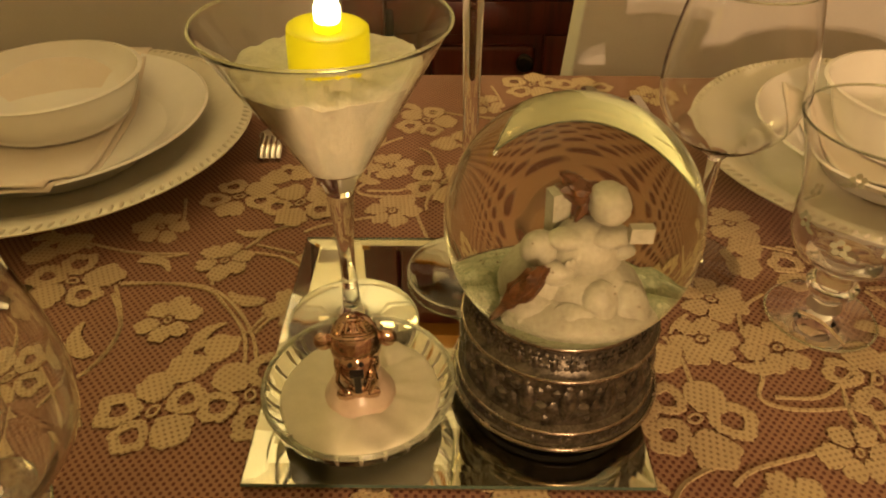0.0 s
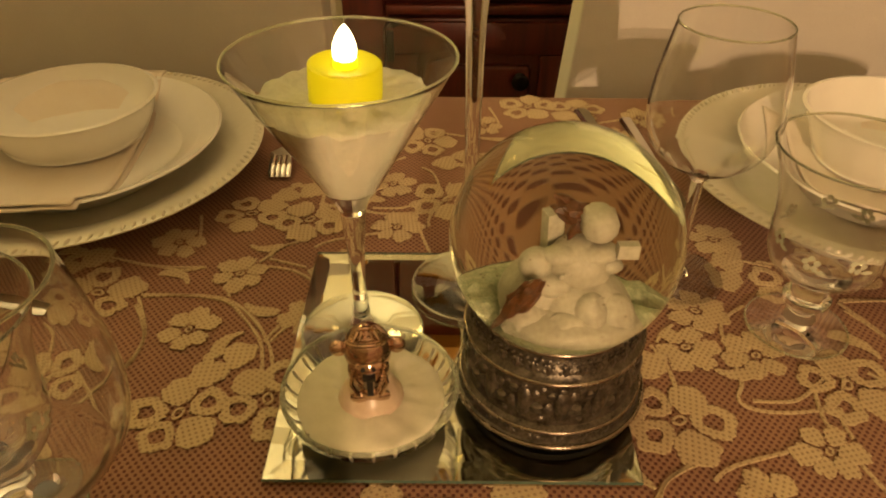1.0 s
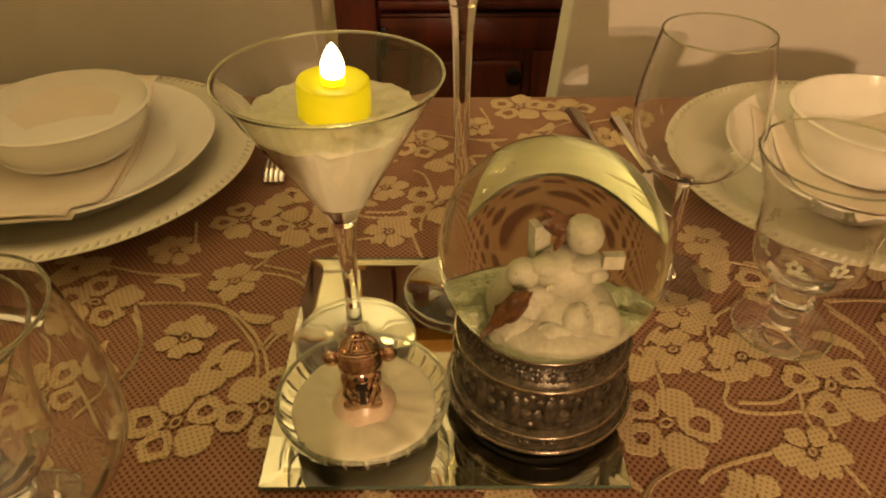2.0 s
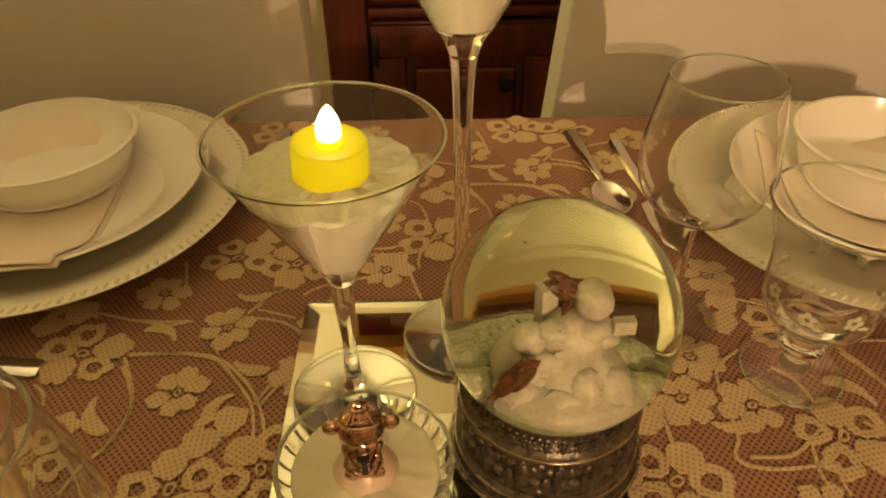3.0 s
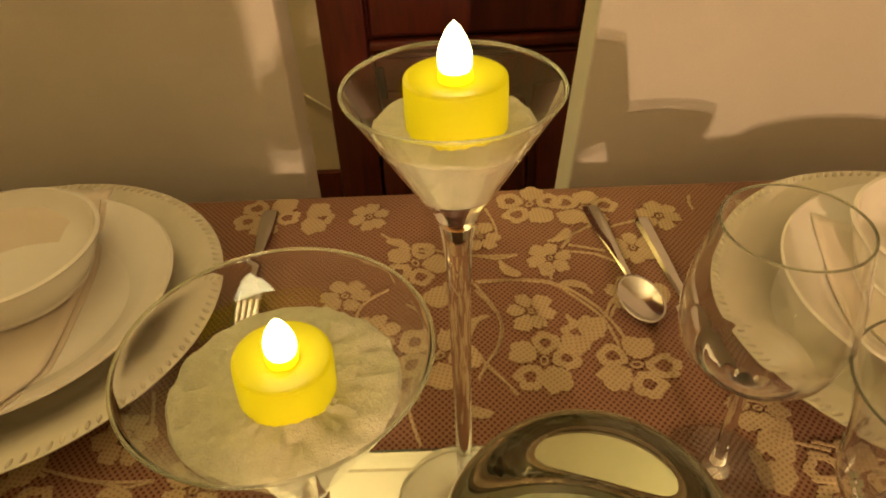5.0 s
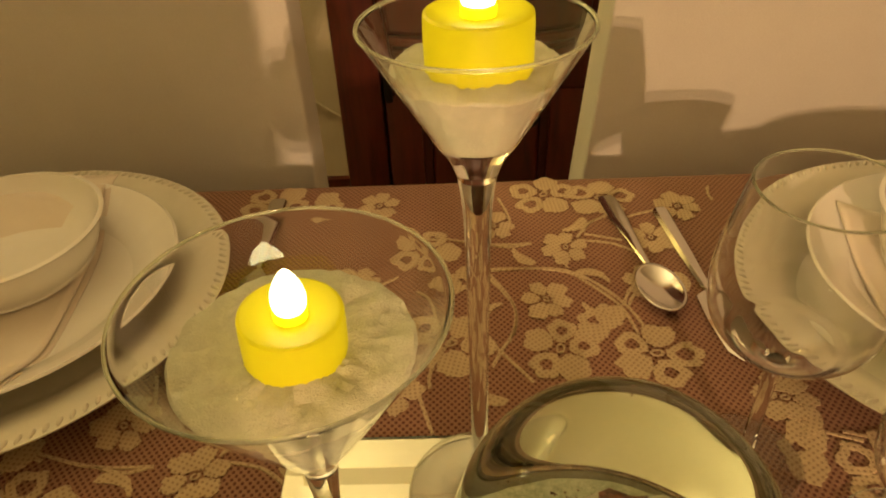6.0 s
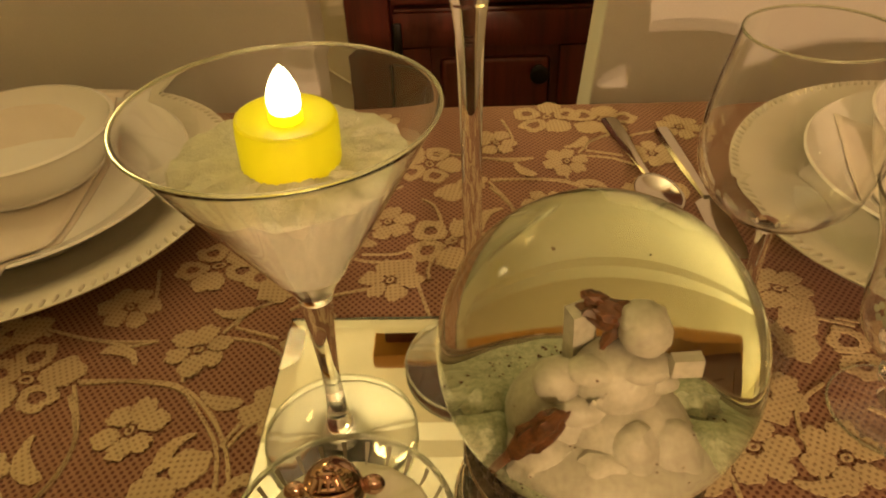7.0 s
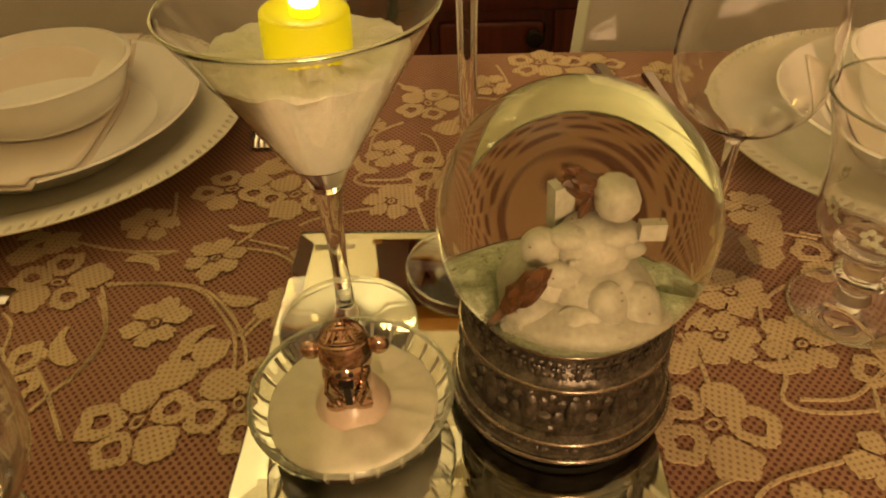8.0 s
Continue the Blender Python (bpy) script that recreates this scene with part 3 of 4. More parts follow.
def build_bell():
    """A small bell with a figure's head, one mesh."""
    bm = bmesh.new()
    skirt = lathe(smooth_profile([(0, 0.001), (0.0160, 0.0), (0.0162, 0.0015), (0.0146, 0.005), (0.0108, 0.010), (0.0090, 0.015), (0.0, 0.017)], 5), 40)
    me = bpy.data.meshes.new("tmp")
    skirt.to_mesh(me)
    skirt.free()
    bm.from_mesh(me)
    bpy.data.meshes.remove(me)
    for f in bm.faces:
        f.material_index = 1
    start = len(bm.faces)
    blob(bm, (0, -0.001, 0.0285), 0.0120, (1.0, 0.95, 1.12))
    blob(bm, (0, -0.0062, 0.0215), 0.0102, (1.05, 0.85, 1.0))
    blob(bm, (0.001, -0.0110, 0.0125), 0.0056, (1.1, 0.8, 0.8))
    for sx in (-1, 1):
        blob(bm, (sx * 0.0146, 0.001, 0.0285), 0.0046, (1, 0.7, 0.9))
        blob(bm, (sx * 0.0108, 0.001, 0.0290), 0.0032, (1.4, 0.7, 0.8))
    def join(tb):
        me = bpy.data.meshes.new("tmp")
        tb.to_mesh(me)
        tb.free()
        bm.from_mesh(me)
        bpy.data.meshes.remove(me)

    # ridges of hair over the brow, and a tuft
    for k in range(5):
        a = 0.62 + 0.20 * k
        join(tube([(0.0126 * math.sin(u) * math.cos(a), -0.001 - 0.0122 * math.cos(u) * math.cos(a), 0.0285 + 0.0138 * math.sin(a) + 0.0012 * math.cos(2 * u)) for u in np.linspace(-1.25, 1.25, 14)], 0.0009, 6))
    for k in range(5):
        a = -0.8 + 0.4 * k
        join(tube([(0.002 * a, -0.004, 0.0405), (0.0058 * math.sin(a), -0.0068, 0.0418), (0.0088 * math.sin(a), -0.0100, 0.0398)], (0.0012, 0.0014, 0.0005), 6))
    # bow under the chin
    for sx in (-1, 1):
        blob(bm, (sx * 0.0052, -0.0122, 0.0105), 0.0042, (1.2, 0.6, 0.75), 0.2, 2)
        join(tube([(sx * 0.0075, -0.0125, 0.0260), (sx * 0.0088, -0.0145, 0.0200), (sx * 0.0052, -0.0155, 0.0135)], 0.0011, 6))
    for k in range(12):
        u = k / 11
        blob(bm, (0.0085 - 0.0055 * u, -0.0110 - 0.0045 * math.sin(u * 2.6), 0.0265 - 0.014 * u), 0.0013, sub=1)
    bm.faces.ensure_lookup_table()
    for f in bm.faces[start:]:
        f.material_index = 0
    before = len(bm.faces)
    blob(bm, (0.0003, -0.0105, 0.0195), 0.0066, (0.85, 0.75, 1.0), 0, 2)
    bm.faces.ensure_lookup_table()
    for f in bm.faces[before:]:
        f.material_index = 3
    before = len(bm.faces)
    bmesh.ops.create_cube(bm, size=1, matrix=pose(0.0004, -0.0152, 0.0190, 8) @ Matrix.Diagonal((0.0030, 0.003, 0.0105, 1)))
    bmesh.ops.create_cube(bm, size=1, matrix=pose(0.0002, -0.0150, 0.0236, 8) @ Matrix.Diagonal((0.0062, 0.003, 0.0022, 1)))
    for sx in (-1, 1):
        blob(bm, (sx * 0.0026, -0.0136, 0.0268), 0.0011, (1.1, 0.8, 1), sub=2)
    bm.faces.ensure_lookup_table()
    for f in bm.faces[before:]:
        f.material_index = 2
    ob = part("figurine_bell", bm, [ROSEGOLD, BLUSH, DARK, BRIGHT])
    ob.matrix_world = pose(DISH[0], DISH[1] + 0.001, M + 0.0148, 0, 0, 6) @ Matrix.Diagonal((1.06, 1.06, 1.28, 1))
    tagged(ob, "small rose gold figurine bell standing in white salt", "figurine")


build_bell()

# ---- snow globe ----
GB = (0.0570, 0.3140, M)


def build_globe():
    sg = thing("snow_globe", GB, "water-filled snow globe on an ornate antique silver base", "snow globe")
    # recessed foot, coloured black for the shade in the gap under the base
    part("gap_shade_foot", lathe([(0, 0.0006), (0.0485, 0.0006), (0.0485, 0.0076), (0, 0.0076)], 64, closed=False), GAPSHADE, sg, "black foot that stands for the shade under the base")
    base = [(0, 0.0072), (0.0535, 0.0072), (0.0552, 0.0080), (0.0550, 0.0090), (0.0526, 0.0100), (0.0514, 0.0138), (0.0518, 0.0150), (0.0515, 0.0180),
            (0.0490, 0.0198), (0.0478, 0.0340), (0.0480, 0.0475), (0.0496, 0.0490), (0.0496, 0.0520), (0.0476, 0.0535), (0.0442, 0.0625), (0.0436, 0.0645), (0.0438, 0.0660), (0.0426, 0.0668), (0.0380, 0.0600), (0, 0.0460)]
    bs = part("base", lathe(base, 128, closed=False), PEWTER, sg, "ornate antique silver base with beaded rings")

    def ornaments(name, count, z, r, size, shape):
        for k in range(count):
            a = 2 * math.pi * k / count
            if k == 0:
                bm = bmesh.new()
                if shape == "bead":
                    blob(bm, (0, 0, 0), size, (1, 0.7, 1), 0.2, 1)
                else:
                    blob(bm, (0, 0, 0), size, (0.55, 0.4, 1.2), 0.3, 2)
                    for sx in (-1, 1):
                        blob(bm, (sx * size * 0.75, 0, -size * 0.35), size * 0.55, (1, 0.55, 0.9), 0.2, 1)
                        blob(bm, (sx * size * 0.6, 0, size * 0.75), size * 0.35, (1, 0.6, 1), 0.2, 1)
                first = part(name, bm, PEWTER, bs)
                ob = first
            else:
                ob = new(name, first.data)
                ob.parent = bs
            ob.matrix_local = Matrix.Rotation(a, 4, "Z") @ Matrix.Translation((0, -r, z)) @ Matrix.Rotation(0, 4, "Z")

    ornaments("leaflet", 34, 0.0570, 0.0462, 0.0034, "leaf")
    ornaments("fine_bead", 70, 0.0615, 0.0447, 0.0014, "bead")
    ornaments("scroll", 24, 0.0130, 0.0516, 0.0030, "leaf")
    ornaments("leaf_relief", 15, 0.0335, 0.0474, 0.0092, "leaf")
    ornaments("berry_relief", 30, 0.0235, 0.0482, 0.0021, "bead")
    ornaments("bud_relief", 30, 0.0442, 0.0476, 0.0022, "bead")
    for name, z, q in (("ring", 0.0084, 0.0546), ("ring", 0.0165, 0.0515), ("ring", 0.0505, 0.0494), ("ring", 0.0652, 0.0434)):
        part(name, lathe([(q + 0.0012 * math.cos(a), z + 0.0014 * math.sin(a)) for a in np.linspace(0, 2 * math.pi, 13)[:-1]], 96), BRIGHT, bs, "rubbed silver ring")
    # added pale liner: brightens the dark cup that shows through the ball
    part("pale_liner", lathe([(0.0424, 0.0671), (0.0378, 0.0606), (0, 0.0468), (0, 0.0464), (0.0378, 0.0602), (0.0424, 0.0667)], 64, closed=True), SNOW, sg, "unseen pale liner added to lighten the cup under the ball")
    c, r = 0.1082, 0.0590
    ball = bmesh.new()
    bmesh.ops.create_uvsphere(ball, u_segments=96, v_segments=64, radius=r, matrix=Matrix.Translation((-0.0005, -0.0030, c)))
    gl = part("glass_ball", ball, WATER, sg, "clear water-filled glass ball")
    gl.visible_shadow = False


build_globe()


def build_globe_inside():
    cz = GB[2]
    # snowy ground with speckled green patches
    g = bmesh.new()
    n = 48
    rows = [0, 0.25, 0.5, 0.75, 1.0]
    R = 0.0428
    z0 = 0.0686
    verts = []
    for q in rows:
        ring = []
        for k in range(n):
            a = 2 * math.pi * k / n
            x, y = R * q * math.cos(a), R * q * math.sin(a)
            ring.append(g.verts.new((x, y, z0 + 0.003 * (1 - q * q) + 0.0010 * noise.noise(Vector((x * 120, y * 120, 1))))))
        verts.append(ring)
    low = [g.verts.new((0.030 * math.cos(2 * math.pi * k / n), 0.030 * math.sin(2 * math.pi * k / n), 0.0590)) for k in range(n)]
    for p, q in list(zip(verts, verts[1:])) + [(verts[-1], low)]:
        for k in range(n):
            j = (k + 1) % n
            g.faces.new((p[k], p[j], q[j], q[k]))
    g.faces.new(low)
    bmesh.ops.remove_doubles(g, verts=g.verts, dist=1e-5)
    bmesh.ops.recalc_face_normals(g, faces=g.faces)
    ground_ob = part("snow_mound", g, MOSS)
    ground_ob.matrix_world = pose(GB[0] - 0.0005, GB[1] - 0.003, cz)
    tagged(ground_ob, "pale grey-green speckled ground inside the globe", "snow")
    # figures of snow: one plain mesh
    f = bmesh.new()
    blob(f, (0.008, -0.004, 0.0775), 0.0165, (1.15, 1.0, 1.0), 0.055)
    blob(f, (0.006, -0.003, 0.097), 0.0118, (1.12, 0.92, 1.0), 0.077)
    blob(f, (0.0115, -0.005, 0.1035), 0.0080, (1.2, 0.9, 0.5), 0.055)
    blob(f, (0.000, -0.006, 0.1025), 0.0078, (1.2, 0.8, 0.55), 0.066)
    blob(f, (0.0125, -0.004, 0.1155), 0.0076, (1, 1, 0.95), 0.066)
    blob(f, (0.0118, -0.002, 0.1190), 0.0062, (1.15, 1.1, 0.6), 0.138)
    bmesh.ops.create_cube(f, size=1, matrix=pose(0.0235, -0.008, 0.1065, 0, 6, 10) @ Matrix.Diagonal((0.0085, 0.004, 0.0062, 1)))
    blob(f, (0.0165, -0.007, 0.0985), 0.0040, (1.5, 0.8, 0.9), 0.055)
    blob(f, (-0.011, -0.005, 0.0975), 0.0072, (1, 0.9, 1.0), 0.044)
    blob(f, (-0.007, 0.000, 0.081), 0.0145, (1.1, 1.0, 1.1), 0.055)
    blob(f, (-0.005, -0.010, 0.0905), 0.0062, (1.3, 0.8, 0.8), 0.083)
    blob(f, (0.019, -0.011, 0.076), 0.0095, (1.0, 0.9, 1.3), 0.099)
    blob(f, (0.010, -0.016, 0.080), 0.0080, (0.9, 0.8, 1.4), 0.110)
    blob(f, (0.002, -0.018, 0.075), 0.0085, (1.2, 0.8, 1.0), 0.121)
    blob(f, (-0.012, -0.012, 0.075), 0.0085, (1.2, 0.9, 1.0), 0.165)
    bmesh.ops.create_cube(f, size=1, matrix=pose(-0.004, 0.005, 0.106, 0, -4, 20) @ Matrix.Diagonal((0.0072, 0.006, 0.021, 1)))
    blob(f, (0.004, -0.006, 0.0735), 0.0235, (1.15, 0.95, 0.42), 0.055)
    # patterned scarf folds
    for k in range(9):
        blob(f, (-0.002 + 0.0017 * k, -0.0135 + 0.0003 * k, 0.0965 + 0.0008 * math.sin(k)), 0.0013, (1, 0.6, 1.3), 0, 1)
    fig = part("snow_figurine", f, SNOW)
    fig.matrix_world = pose(GB[0], GB[1], cz)
    tagged(fig, "white resin snow figures standing inside the globe", "figurine")
    br = bmesh.new()
    blob(br, (0, 0, 0), 0.0100, (0.48, 0.36, 1.15), 0.4)
    blob(br, (-0.0008, 0, -0.0125), 0.0050, (0.32, 0.32, 1.5), 0.2)
    cone = part("brown_tail", br, RESIN)
    cone.matrix_world = pose(GB[0] - 0.0165, GB[1] - 0.016, cz + 0.0880, 10, 30, 0)
    tagged(cone, "glossy brown resin wing beside the snow figures", "ornament")
    br = bmesh.new()
    blob(br, (0, 0, 0), 0.0062, (1.35, 0.7, 0.75), 0.45)
    blob(br, (-0.006, 0.001, 0.0035), 0.0030, (1.5, 0.7, 0.6), 0.4)
    blob(br, (0.002, -0.003, -0.0065), 0.0028, (0.6, 0.6, 1.7), 0.3)
    blob(br, (0.005, 0.0, -0.004), 0.0032, (0.8, 0.8, 1.4), 0.3)
    hat = part("brown_hat", br, RESIN)
    hat.matrix_world = pose(GB[0] + 0.003, GB[1] + 0.001, cz + 0.1185, 0, 20, 0)
    tagged(hat, "brown resin hat on a snow figure", "ornament")
    for x, y, s in ((-0.029, -0.002, 0.010), (0.031, -0.004, 0.010), (0.026, 0.012, 0.009), (-0.024, 0.012, 0.009)):
        mb = bmesh.new()
        blob(mb, (0, 0, 0), s, (1.0, 0.8, 0.55), 0.35)
        ob = part("green_bush", mb, MOSS)
        ob.matrix_world = pose(GB[0] + x, GB[1] + y, cz + 0.0730)
        tagged(ob, "speckled grey-green resin bush inside the globe", "ornament", "bushes in the globe")


build_globe_inside()


def scatter_flakes():
    rnd = random.Random(9)
    for name, count, label in (("floating_flakes", 70, "tiny dark glitter flakes floating in the globe water"), ("ground_flakes", 620, "tiny dark specks strewn on the globe's ground")):
        verts, faces = [], []
        for _ in range(count):
            a = rnd.uniform(0, 2 * math.pi)
            if name == "floating_flakes":
                e = rnd.uniform(-0.35, 0.9)
                c = Vector((0.0555 * math.cos(a) * math.cos(e), 0.0555 * math.sin(a) * math.cos(e) - 0.003, 0.1082 + 0.0555 * math.sin(e)))
            else:
                r = rnd.uniform(0.022, 0.0385)
                c = Vector((r * math.cos(a), r * math.sin(a) - 0.003, 0.0692 + 0.0016 * rnd.random()))
            q = rnd.uniform(0.0003, 0.0008)
            k = len(verts)
            for d in ((1, 0, 0), (-0.5, 0.8, 0.2), (-0.5, -0.8, 0.1), (0, 0, 0.7)):
                verts.append(c + Vector(d) * q)
            faces += [(k, k + 1, k + 2), (k, k + 1, k + 3), (k + 1, k + 2, k + 3), (k + 2, k, k + 3)]
        me = bpy.data.meshes.new(name)
        me.from_pydata(verts, [], faces)
        me.materials.append(RESIN)
        ob = new(name, me)
        ob.matrix_world = pose(GB[0], GB[1], GB[2])
        tagged(ob, label, "glitter", kind="stuff")


scatter_flakes()


# ---- wine glasses and goblets ----
def build_wine(place, label):
    gl = thing("wine_glass", place, label, "glass", "wine glasses")
    o = smooth_profile([(0.0042, 0.082), (0.012, 0.0905), (0.0265, 0.0985), (0.0375, 0.112), (0.0412, 0.129), (0.0400, 0.150), (0.0354, 0.175), (0.0330, 0.187)], 6)
    t = 0.0010
    i = [(r - t, z + (0.0012 if z < 0.1 else 0)) for r, z in o[::-1] if r > 0.007] + [(0, 0.0885)]
    foot = [(0, 0.0006), (0.031, 0.0006), (0.0335, 0.0012), (0.0335, 0.0020), (0.020, 0.0032), (0.009, 0.0055), (0.0048, 0.012), (0.0036, 0.025), (0.0036, 0.055), (0.0040, 0.072)]
    glass_parts(gl, foot[:7], foot[6:] + [o[0]], o + i)
    part("rim", torus_rim(o[-1][0] - t * 0.5, 0.1872, 0.0007), RIMG, gl, "pale rounded rim")
    return gl


def build_goblet(place, label):
    gl = thing("water_goblet", place, label, "glass", "water goblets")
    o = smooth_profile([(0.0085, 0.043), (0.018, 0.0455), (0.0280, 0.0515), (0.0330, 0.061), (0.0340, 0.072), (0.0352, 0.088), (0.0388, 0.108), (0.0435, 0.124), (0.0470, 0.134)], 5)
    t = 0.0012
    i = [(r - t, z) for r, z in o[::-1] if r > 0.022] + [(0.012, 0.0520), (0, 0.0510)]
    foot = [(0, 0.0006), (0.030, 0.0006), (0.0325, 0.0014), (0.0320, 0.0026), (0.020, 0.0055), (0.0105, 0.010), (0.0085, 0.016), (0.0100, 0.021), (0.0145, 0.0245), (0.0150, 0.028), (0.0110, 0.032), (0.0082, 0.036)]
    for ob in glass_parts(gl, foot[:7], foot[6:] + [o[0]], o + i)[:2]:
        ob.visible_shadow = False
    part("rim", torus_rim(o[-1][0] - t * 0.5, 0.1342, 0.0008), RIMG, gl, "pale rounded rim")
    part("foot_edge", torus_rim(0.0322, 0.0019, 0.0008), RIMG, gl, "pale rounded foot edge")
    # etched flowers in a band round the bowl
    for k in range(9):
        a = 2 * math.pi * k / 9
        bm = bmesh.new()
        for p in range(5):
            q = 2 * math.pi * p / 5 + k
            blob(bm, (0.0034 * math.cos(q), 0, 0.0034 * math.sin(q)), 0.0023, (1, 0.08, 1), 0, 1)
        blob(bm, (0.0062, 0, -0.004), 0.0024, (1.6, 0.08, 0.6), 0, 1)
        ob = part("etched_flower", bm, ETCH, gl, "frosted etched flower")
        ob.matrix_local = Matrix.Rotation(a, 4, "Z") @ Matrix.Translation((0, -0.0346, 0.077 + 0.004 * math.sin(k * 2.2)))
    return gl


build_wine((0.1635, 0.4270, T), "clear balloon wine glass with thin stem, empty")
build_goblet((0.2310, 0.3735, T), "clear etched water goblet with a knobbed short stem")
build_wine((-0.1590, 0.1825, T), "clear balloon wine glass, empty, close to the plates")
build_goblet((-0.2190, 0.2270, T), "clear etched water goblet beside a wine glass")


# ---- place settings ----
def build_setting(cx, cy, r, rim, pr, pz, plate_at, br, bz, bowl_at, napkin):
    pdx, pdy = plate_at[0] - cx, plate_at[1] - cy
    ch = thing("charger_plate", (cx, cy, T), "large cream charger plate with a beaded rim", "charger plate", "charger plates")
    h = rim - T
    prof = [(0, 0.002), (r * 0.60, 0.0012), (r * 0.66, 0.003), (r * 0.75, h * 0.55), (r * 0.95, h * 0.93), (r, h), (r * 1.002, h + 0.0012), (r * 0.985, h + 0.0016),
            (r * 0.94, h * 0.93 + 0.0035), (r * 0.75, h * 0.55 + 0.0038), (r * 0.655, 0.0075), (r * 0.60, 0.0062), (0, 0.0062)]
    part("plate", lathe(prof, 128, closed=False), CHARGER, ch)
    bm = bmesh.new()
    blob(bm, (0, 0, 0), 0.0030, (0.62, 1.35, 0.8), 0, 2)
    first = part("bead", bm, CHARGER, ch)
    n = 132
    for k in range(n):
        ob = first if k == 0 else new("bead", first.data)
        ob.parent = ch
        ob.matrix_local = Matrix.Rotation(2 * math.pi * k / n, 4, "Z") @ Matrix.Translation((r * 0.972, 0, h + 0.0010)) @ Matrix.Rotation(1.0, 4, "Z")
    hp = pz - T
    base = 0.0066
    pl = [(0, base), (pr * 0.58, base), (pr * 0.62, base + 0.003), (pr * 0.72, base + (hp - base) * 0.55), (pr * 0.98, hp), (pr, hp + 0.001), (pr * 0.985, hp + 0.0022), (pr * 0.86, base + (hp - base) * 0.72 + 0.003), (pr * 0.72, base + (hp - base) * 0.38 + 0.004), (pr * 0.58, base + 0.0075), (pr * 0.45, base + 0.0055), (0, base + 0.0050)]
    plate = part("dinner_plate", lathe(pl, 128, closed=False), CHINA)
    plate.matrix_world = pose(*plate_at, T)
    tagged(plate, "white china dinner plate lying on the charger", "plate", "dinner plates")
    # folded napkin over the plate, under the bowl
    bm = bmesh.new()
    nx0, nx1, ny0, ny1 = napkin
    m_ = 22

    def rest(x, y):
        d = math.hypot(x - pdx, y - pdy) / pr
        z = float(np.interp(d, (0, 0.45, 0.58, 0.72, 0.86, 0.985), (base + 0.005, base + 0.0055, base + 0.0075, base + (hp - base) * 0.38 + 0.004, base + (hp - base) * 0.72 + 0.003, hp + 0.0022)))
        return z - 0.02 * max(0, d - 1.02)

    for layer in range(2):
        grid = []
        for i in range(m_ + 1):
            row = []
            for j in range(m_ + 1):
                u, v = i / m_, j / m_
                x = nx0 + (nx1 + 0.017 * (1 - v) - nx0) * u - layer * 0.003
                y = ny0 + (ny1 - ny0) * v * (0.92 if layer else 1) - 0.018 * (1 - u) * (1 - layer)
                z = rest(x, y) + 0.0012 + layer * 0.0030 + 0.0012 * noise.noise(Vector((x * 40, y * 40, layer)))
                row.append(bm.verts.new((x, y, z)))
            grid.append(row)
        for a, b in zip(grid, grid[1:]):
            for k in range(m_):
                bm.faces.new((a[k], b[k], b[k + 1], a[k + 1]))
    nap = part("napkin", bm, NAPKIN)
    sol = nap.modifiers.new("thickness", "SOLIDIFY")
    sol.thickness = 0.0014
    nap.matrix_world = pose(cx, cy, T)
    tagged(nap, "cream linen napkin folded between plate and bowl", "napkin", "napkins")
    z0, z1 = base + 0.0115, bz - T
    bo = smooth_profile([(0, z0), (br * 0.72, z0), (br * 0.78, z0 + 0.003), (br * 0.88, z0 + (z1 - z0) * 0.42), (br * 0.95, z0 + (z1 - z0) * 0.85), (br, z1)], 4)
    bi = [(br - 0.0035, z1 + 0.0006), (br * 0.92, z0 + (z1 - z0) * 0.82), (br * 0.82, z0 + (z1 - z0) * 0.42), (br * 0.6, z0 + 0.006), (0, z0 + 0.005)]
    bowl = part("soup_bowl", lathe(bo + bi, 112, closed=False), CHINA)
    bowl.matrix_world = pose(*bowl_at, T)
    tagged(bowl, "white china soup bowl on a folded napkin", "bowl", "soup bowls")


build_setting(-0.329, 0.568, 0.163, 0.780, 0.127, 0.791, (-0.328, 0.568), 0.079, 0.8050, (-0.346, 0.612), (-0.110, 0.041, -0.122, 0.136))
build_setting(0.347, 0.538, 0.157, 0.786, 0.120, 0.793, (0.366, 0.546), 0.080, 0.812, (0.384, 0.575), (-0.050, 0.115, -0.085, 0.105))


# ---- cutlery ----
def blade_mesh(rows, thick):
    """Flat metal along y: rows of (y, half width, height, offset in x)."""
    bm = bmesh.new()
    rings = []
    for y, w, z, ox in rows:
        rings.append([bm.verts.new((ox + a * w, y, z + b * thick)) for a, b in ((-1, 0), (-0.6, 0.5), (0.6, 0.5), (1, 0), (0.6, -0.5), (-0.6, -0.5))])
    for p, q in zip(rings, rings[1:]):
        for k in range(6):
            j = (k + 1) % 6
            bm.faces.new((p[k], p[j], q[j], q[k]))
    bm.faces.new(rings[0])
    bm.faces.new(rings[-1])
    bmesh.ops.recalc_face_normals(bm, faces=bm.faces)
    return bm


def handle_rows(length):
    return [(0, 0.0062, 0.0020, 0), (0.004, 0.0078, 0.0022, 0), (length * 0.35, 0.0072, 0.0035, 0), (length * 0.7, 0.0042, 0.006, 0), (length, 0.0026, 0.0075, 0)]


